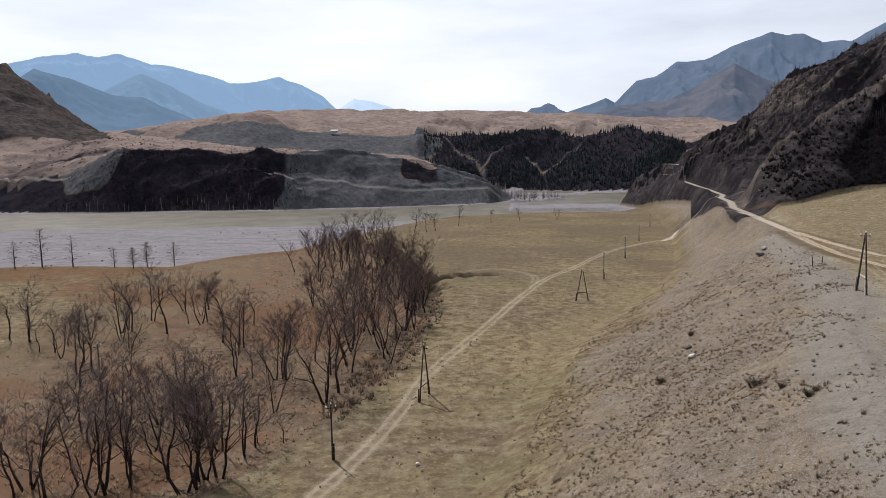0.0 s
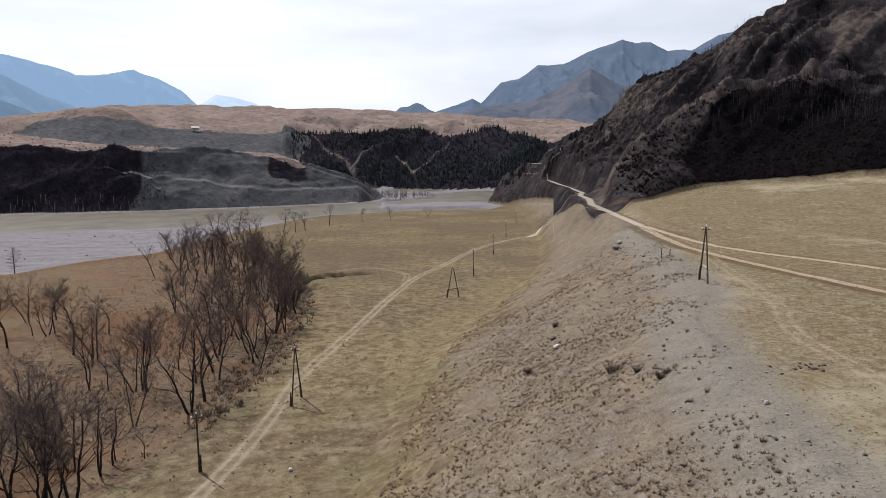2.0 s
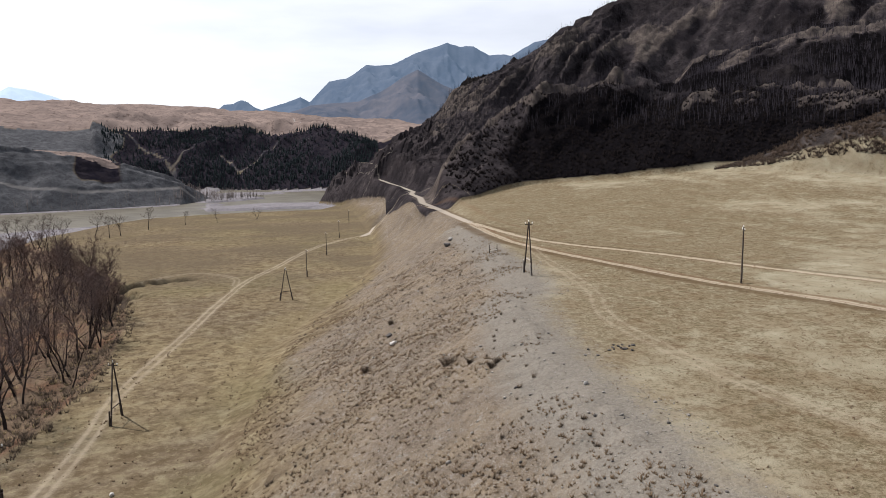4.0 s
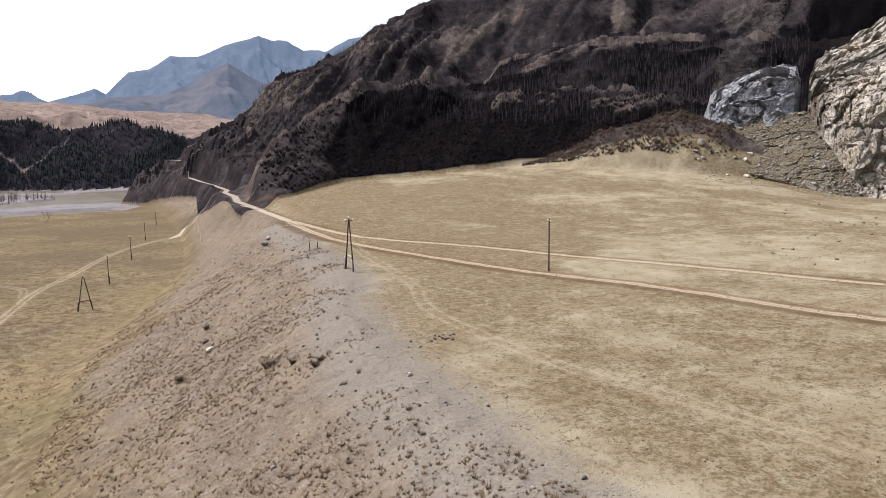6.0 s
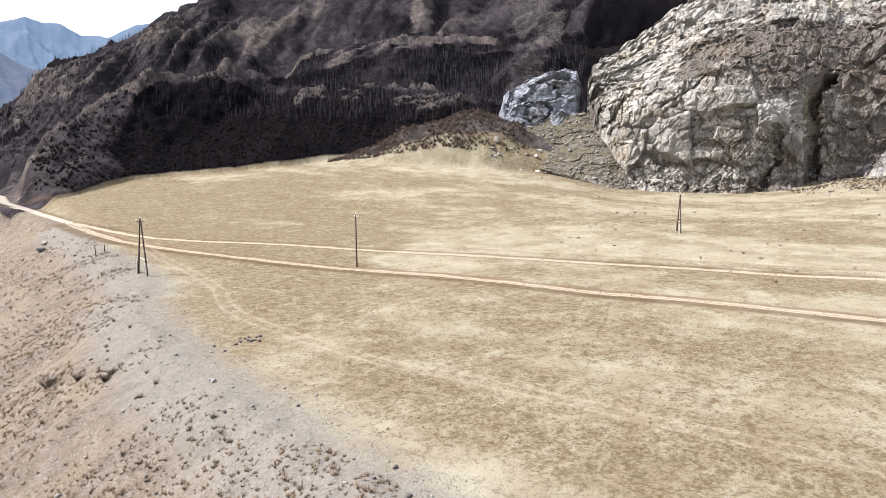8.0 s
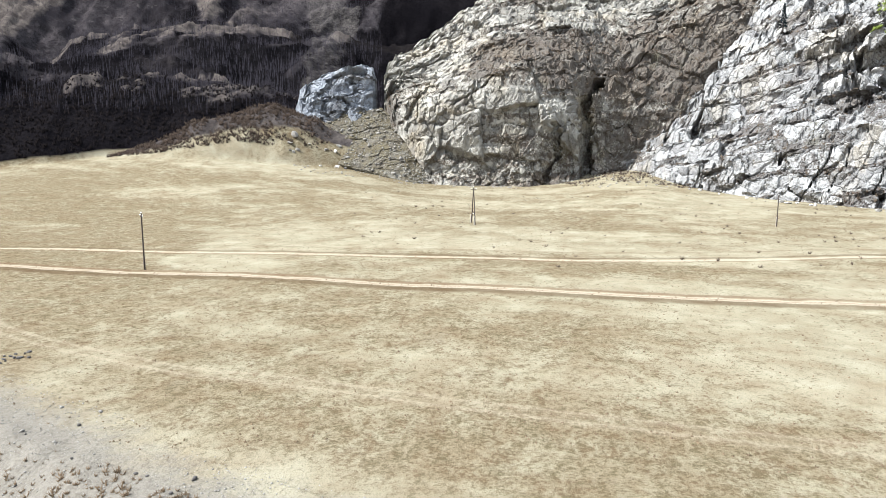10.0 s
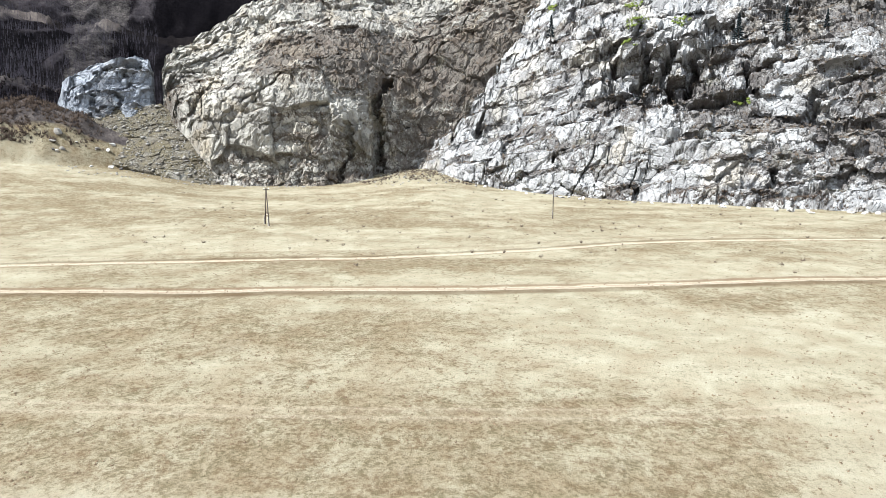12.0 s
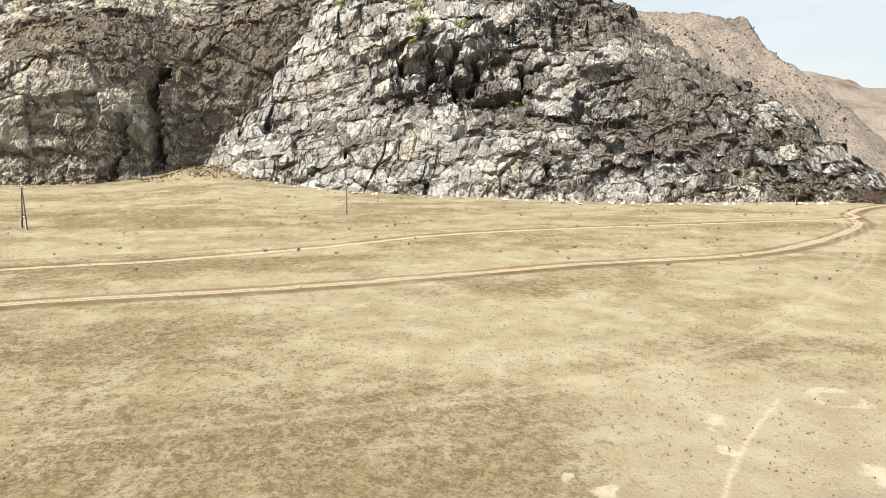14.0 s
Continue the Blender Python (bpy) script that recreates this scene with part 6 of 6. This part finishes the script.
# brush and bare larches on the mountain
sp, sb, mn = ridge_id["spur"], ridge_id["spur_behind"], ridge_id["main"]
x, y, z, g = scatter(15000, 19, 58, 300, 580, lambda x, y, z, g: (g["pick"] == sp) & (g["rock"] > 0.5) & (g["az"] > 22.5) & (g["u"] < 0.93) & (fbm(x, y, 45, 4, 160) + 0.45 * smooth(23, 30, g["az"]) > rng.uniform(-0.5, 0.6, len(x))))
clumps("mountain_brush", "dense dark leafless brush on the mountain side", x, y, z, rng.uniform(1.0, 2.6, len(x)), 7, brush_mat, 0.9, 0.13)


notch_mat = mottled("dark_brown_shrub", (0.022, 0.0165, 0.0135), (0.055, 0.041, 0.032), 0.4, 0.95, 3, 0.0, island=0.4)
x, y, z, g = scatter(2600, 78.5, 89, 290, 352, lambda x, y, z, g: (z > 3.0) & (fbm(x, y, 9, 3, 172) + 0.6 * smooth(4, 9, z) - 0.3 > rng.uniform(-0.4, 0.5, len(x))))
clumps("notch_brush", "brown leafless brush on the grassy gap between the cliffs", x, y, z, rng.uniform(0.4, 1.5, len(x)), 9, notch_mat, 1.1, 0.07)
x, y, z, g = scatter(260, 78.5, 92, 280, 350, lambda x, y, z, g: (z > 2.0) & (rng.random(len(x)) < 0.6))
pebbles("notch_boulders", "grey boulders on the grassy gap between the cliffs", x, y, z, rng.uniform(0.3, 1.1, len(x)), stone_mat)
x, y, z, g = scatter(6500, 43.5, 60, 318, 360, lambda x, y, z, g: (g["pick"] == ridge_id["mound"]) & (g["u"] > 0.25) & (fbm(x, y, 12, 3, 170) + 0.1 > rng.uniform(-0.5, 0.6, len(x))))
clumps("mound_brush", "brown leafless brush on the grassy mound below the mountain", x, y, z, rng.uniform(1.0, 2.6, len(x)), 9, notch_mat, 1.0, 0.07)


def larches(name, label, x, y, z, h, mat):
    n = len(x)
    lean = rng.normal(0, 0.04, (n, 2))
    p = np.stack([x, y, z - 0.4], -1)
    e = p + np.stack([lean[:, 0] * h, lean[:, 1] * h, h], -1)
    P, E, R = [p], [e], [h * 0.022]
    for k in range(6):
        f = 0.2 + 0.125 * k + rng.uniform(-0.03, 0.03, n)
        a = rng.uniform(0, 6.283, n)
        o = p + (e - p) * f[:, None]
        ln = h * 0.20 * (1.1 - f)
        P.append(o)
        E.append(o + np.stack([np.cos(a) * ln, np.sin(a) * ln, ln * 0.25], -1))
        R.append(h * 0.010 + 0 * h)
    ob = needles(name, np.concatenate(P), np.concatenate(E), np.concatenate(R), mat)
    return tagged(ob, label, "trees", kind="stuff")


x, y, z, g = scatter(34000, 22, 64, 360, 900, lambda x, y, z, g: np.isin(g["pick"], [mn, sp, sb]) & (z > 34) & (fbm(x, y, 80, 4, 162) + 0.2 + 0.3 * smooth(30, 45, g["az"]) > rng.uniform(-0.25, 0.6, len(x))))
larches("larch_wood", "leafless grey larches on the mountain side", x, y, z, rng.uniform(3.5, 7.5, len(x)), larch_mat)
x, y, z, g = scatter(3200, 112, 132, 430, 760, lambda x, y, z, g: (g["pick"] == ridge_id["south_ridge"]) & (fbm(x, y, 60, 4, 164) > rng.uniform(-0.4, 0.5, len(x))))
clumps("ridge_brush", "dark brush on the far stony ridge", x, y, z, rng.uniform(1.2, 3.0, len(x)), 5, brush_mat, 0.9, 0.14)


def conifers(name, label, x, y, z, h, mat):
    n = len(x)
    P, E, R = [], [], []
    for lo, hi, w in ((0.08, 0.55, 0.17), (0.32, 0.80, 0.125), (0.56, 1.05, 0.085)):
        p = np.stack([x, y, z + h * lo], -1)
        P.append(p)
        E.append(np.stack([x + rng.normal(0, 0.1, n), y + rng.normal(0, 0.1, n), z + h * hi], -1))
        R.append(h * w * rng.uniform(0.8, 1.2, n))
    P.append(np.stack([x, y, z - 0.4], -1))
    E.append(np.stack([x, y, z + h * 0.5], -1))
    R.append(h * 0.02 + 0 * x)
    ob = needles(name, np.concatenate(P), np.concatenate(E), np.concatenate(R), mat, 6)
    return tagged(ob, label, "trees", kind="stuff")


side_id = ridge_id["plateau_side"]
x, y, z, g = scatter(11000, -3.5, 17, 930, 1250, lambda x, y, z, g: (g["pick"] == side_id) & (fbm(x, y, 60, 4, 166) + 0.2 > rng.uniform(-0.4, 0.6, len(x))) & (np.abs(line_distance(x, y, ROADS["scree_chute"], 60.0)) > 3.5))
conifers("far_conifer_wood", "dark conifer forest on the far river bank", x, y, z, rng.uniform(4, 8, len(x)), pine_mat)
bl = ridge_id["bluff"]
x, y, z, g = scatter(1100, -36, 2, 690, 770, lambda x, y, z, g: (z < -12) & (z > -23.2) & (rng.random(len(x)) < 0.6))
larches("far_bank_trees", "bare pale trees along the far river bank", x, y, z, rng.uniform(5, 12, len(x)), mottled("pale_bare_trees", (0.07, 0.06, 0.056), (0.12, 0.105, 0.098), 0.2, 0.95, 2, 0.0, island=0.5))
x, y, z, g = scatter(700, 1.0, 8.5, 735, 880, lambda x, y, z, g: (z < -12) & (z > -22.6) & (rng.random(len(x)) < 0.8))
larches("spit_trees", "bare pale trees on the spit across the river", x, y, z, rng.uniform(6, 13, len(x)), bpy.data.materials["pale_bare_trees"])
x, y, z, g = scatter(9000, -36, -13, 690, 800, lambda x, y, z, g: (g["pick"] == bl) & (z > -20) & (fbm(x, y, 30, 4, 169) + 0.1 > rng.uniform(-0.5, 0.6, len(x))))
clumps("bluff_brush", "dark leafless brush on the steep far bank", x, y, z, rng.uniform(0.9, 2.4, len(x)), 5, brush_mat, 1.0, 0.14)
x, y, z, g = scatter(3000, -36, -3, 760, 1060, lambda x, y, z, g: (g["pick"] == ridge_id["terrace"]) & (fbm(x, y, 40, 4, 168) > rng.uniform(-0.3, 0.6, len(x))))
clumps("far_terrace_brush", "reddish-brown brush on the far terrace", x, y, z, rng.uniform(1.2, 2.6, len(x)), 5, brush_mat, 1.0, 0.16)

# brush, junipers and pines on the rock faces
for key, count in (("dome", 2400), ("long", 4800)):
    X, Y, Z, sc = CLIFFS[key]
    pickv = rng.choice(X.size, 60000)
    ok = (sc.ravel()[pickv] > rng.uniform(0.25, 0.8, 60000)) & (Z.ravel()[pickv] > 1)
    pickv = pickv[ok][:count]
    clumps("cliff_brush", "leafless brown brush on ledges of the rock face", X.ravel()[pickv], Y.ravel()[pickv], Z.ravel()[pickv] - 0.2, rng.uniform(0.7, 1.9, len(pickv)), 9, shrub_mat, 1.0, 0.07)
X, Y, Z, sc = CLIFFS["long"]
foot_band = np.argwhere((Z > 0.0) & (Z < 5.0) & (X > 0))
foot_band = foot_band[rng.choice(len(foot_band), 9000)]
fx, fy, fz = (q[foot_band[:, 0], foot_band[:, 1]] for q in (X, Y, Z))
ok = fbm(fx, fy, 14, 3, 176) + 0.35 * smooth(94, 104, np.degrees(np.arctan2(fx, fy))) - 0.12 * np.clip(fz - 1.0, 0, 5) > rng.uniform(-0.1, 0.6, len(fx))
clumps("foot_brush", "grey-brown leafless brush along the cliff foot", fx[ok][:1800], fy[ok][:1800], fz[ok][:1800] - 0.2, rng.uniform(0.7, 2.0, len(fx[ok][:1800])), 11, notch_mat, 0.9, 0.05)
a = np.degrees(np.arctan2(X, Y)).ravel()
el = np.degrees(np.arctan2(Z - EYE_Z, np.hypot(X, Y))).ravel()


def on_face(az, e):
    off = (a - az) ** 2 + (el - e) ** 2
    i = int(np.argmin(np.where(off < max(0.06, off.min() * 1.01), np.hypot(X, Y).ravel(), 1e9)))
    return float(X.ravel()[i]), float(Y.ravel()[i]), float(Z.ravel()[i])


def pine(x, y, z, h, seed):
    r2 = random.Random(seed)
    tb, cb = bmesh.new(), bmesh.new()
    tube(tb, (0, 0, -0.4), (0, 0, h * 0.95), h * 0.022, h * 0.004, 6)
    for k in range(60):
        f = 0.12 + 0.85 * k / 60
        aa = k * 2.4 + r2.uniform(-0.3, 0.3)
        ln = h * 0.24 * (1.08 - f) * r2.uniform(0.7, 1.15)
        p = Vector((0, 0, h * f))
        q = p + Vector((math.cos(aa) * ln, math.sin(aa) * ln, -ln * 0.12))
        tube(cb, p, p.lerp(q, 0.55), 0.05, h * 0.03, 4)
        spike(cb, p.lerp(q, 0.5), q, h * 0.032)
    tree = new("pine_tree")
    part("trunk", tb, bark, tree)
    part("crown", cb, pine_mat, tree)
    tree.matrix_basis = pose(x, y, z, 0, 0, r2.uniform(0, 360))
    return tagged(tree, "small dark pine growing on the rock face", "tree", "pines on the cliff")


for az, e, h, sd in ((94.1, 8.0, 11, 1), (107.7, 7.3, 12, 2), (110.7, 7.7, 11, 3), (90.8, 11.0, 7, 4), (113.4, 8.0, 8, 5)):
    x, y, z = on_face(az, e)
    pine(x, y, z, h, sd)
jx, jy, jz = [], [], []
for az, e, w in ((93.9, 10.2, 2.2), (100.3, 9.0, 4), (99.8, 7.4, 2.4), (103.7, 9.0, 2.6), (108.3, 2.9, 1.6), (100.1, 10.2, 2.4)):
    for k in range(60):
        x, y, z = on_face(az + rng.normal(0, 0.22 * w / 2), e + rng.normal(0, 0.05 * w))
        jx.append(x), jy.append(y), jz.append(z)
clumps("juniper_mats", "bright green juniper mats on pale rock", np.array(jx), np.array(jy), np.array(jz), rng.uniform(0.7, 1.5, len(jx)), 9, green_mat, 1.3, 0.14)


# ---------------------------------------------------------------- larches on the shingle bar, the farmhouse, small things
def larch_tree(x, y, h, seed, dense):
    r2 = random.Random(seed)
    tb, cb = bmesh.new(), bmesh.new()
    tube(tb, (0, 0, -0.5), (0, 0, h * 0.5), h * 0.02, h * 0.013, 7)
    tube(tb, (0, 0, h * 0.5), (0, 0, h), h * 0.013, 0.02, 6)
    for k in range(int(46 * dense)):
        f = 0.16 + 0.80 * k / (46 * dense)
        aa = k * 2.4 + r2.uniform(-0.9, 0.9)
        ln = h * 0.30 * math.sin(math.pi * min(1.0, 0.28 + 0.72 * f)) ** 0.8 * r2.uniform(0.45, 1.25)
        p = Vector((0, 0, h * f))
        q = p + Vector((math.cos(aa) * ln, math.sin(aa) * ln, ln * r2.uniform(0.05, 0.6)))
        tube(cb, p, q, 0.06, 0.02, 3)
        for _ in range(6):
            m = p.lerp(q, r2.uniform(0.25, 1.0))
            spike(cb, m, m + Vector((r2.uniform(-1, 1), r2.uniform(-1, 1), r2.uniform(-0.4, 0.9))) * 0.10 * h * r2.uniform(0.5, 1.2), 0.055)
    tree = new("larch_tree")
    part("trunk", tb, bark, tree)
    part("crown", cb, shrub_mat, tree)
    tree.matrix_basis = pose(x, y, ground_z(x, y), 0, 0, r2.uniform(0, 360))
    return tagged(tree, "lone dark larch standing on the shingle flat", "tree", "larches on the bar")


for i, (x, y, h, dn) in enumerate([(-182, 289, 17, 1.0), (-190, 283, 12, 0.6), (-168, 288, 14, 0.5), (-148, 284, 9, 0.6), (-138, 280, 9, 1.3), (-135, 286, 11, 1.4), (-126, 292, 11, 0.8)]):
    larch_tree(x, y, h, 40 + i, dn)


def house(x, y, turn):
    ob = new("farmhouse")
    ob.matrix_basis = pose(x, y, ground_z(x, y), 0, 0, turn)
    wall_mat = mottled("whitewashed_wall", (0.62, 0.60, 0.57), (0.50, 0.48, 0.45), 0.8, 0.9, 8, 0.0)
    roof_mat = mottled("pale_sheet_roof", (0.55, 0.54, 0.53), (0.42, 0.41, 0.40), 0.8, 0.6, 8, 0.0)
    part("wall", bar_bm((-6, 0, 1.3), (6, 0, 1.3), 6, 3.4), wall_mat, ob)
    bm = bmesh.new()
    vs = [bm.verts.new(v) for v in ((-6.4, -3.5, 2.9), (6.4, -3.5, 2.9), (6.4, 3.5, 2.9), (-6.4, 3.5, 2.9), (-6.4, 0, 5.2), (6.4, 0, 5.2))]
    for f in ((0, 1, 5, 4), (2, 3, 4, 5), (0, 4, 3), (1, 2, 5), (3, 2, 1, 0)):
        bm.faces.new([vs[i] for i in f])
    part("roof", bm, roof_mat, ob)
    dark = mottled("dark_pane", (0.02, 0.02, 0.025), (0.03, 0.03, 0.03), 1, 0.2, 5, 0.0)
    for u in (-4, -1.5, 1.5, 4):
        window = part("window", bar_bm((u - 0.6, -3.02, 1.7), (u + 0.6, -3.02, 1.7), 0.06, 1.2), wall_mat, ob)
        part("pane", bar_bm((u - 0.5, -3.06, 1.7), (u + 0.5, -3.06, 1.7), 0.04, 1.0), dark, window)
    return tagged(ob, "small white farmhouse with pale roof on the plateau", "house")


house(-228, 1214, 10)


def rail_frame(x, y, turn):
    ob = new("wooden_frame")
    ob.matrix_basis = pose(x, y, ground_z(x, y), 0, 0, turn)
    for u in (-1.0, 1.0):
        part("post", post_bm((u, 0, -0.4), (u * 1.12, 0, 1.5), 0.09, 0.08, 6), old_wood, ob)
    part("bar", bar_bm((-0.95, -0.1, 0.25), (0.95, -0.1, 0.25), 0.1, 0.14), concrete, ob, "pale bar")
    return tagged(ob, "low frame of two short posts and a bar", "frame")


rail_frame(70.4, 141.5, 10)
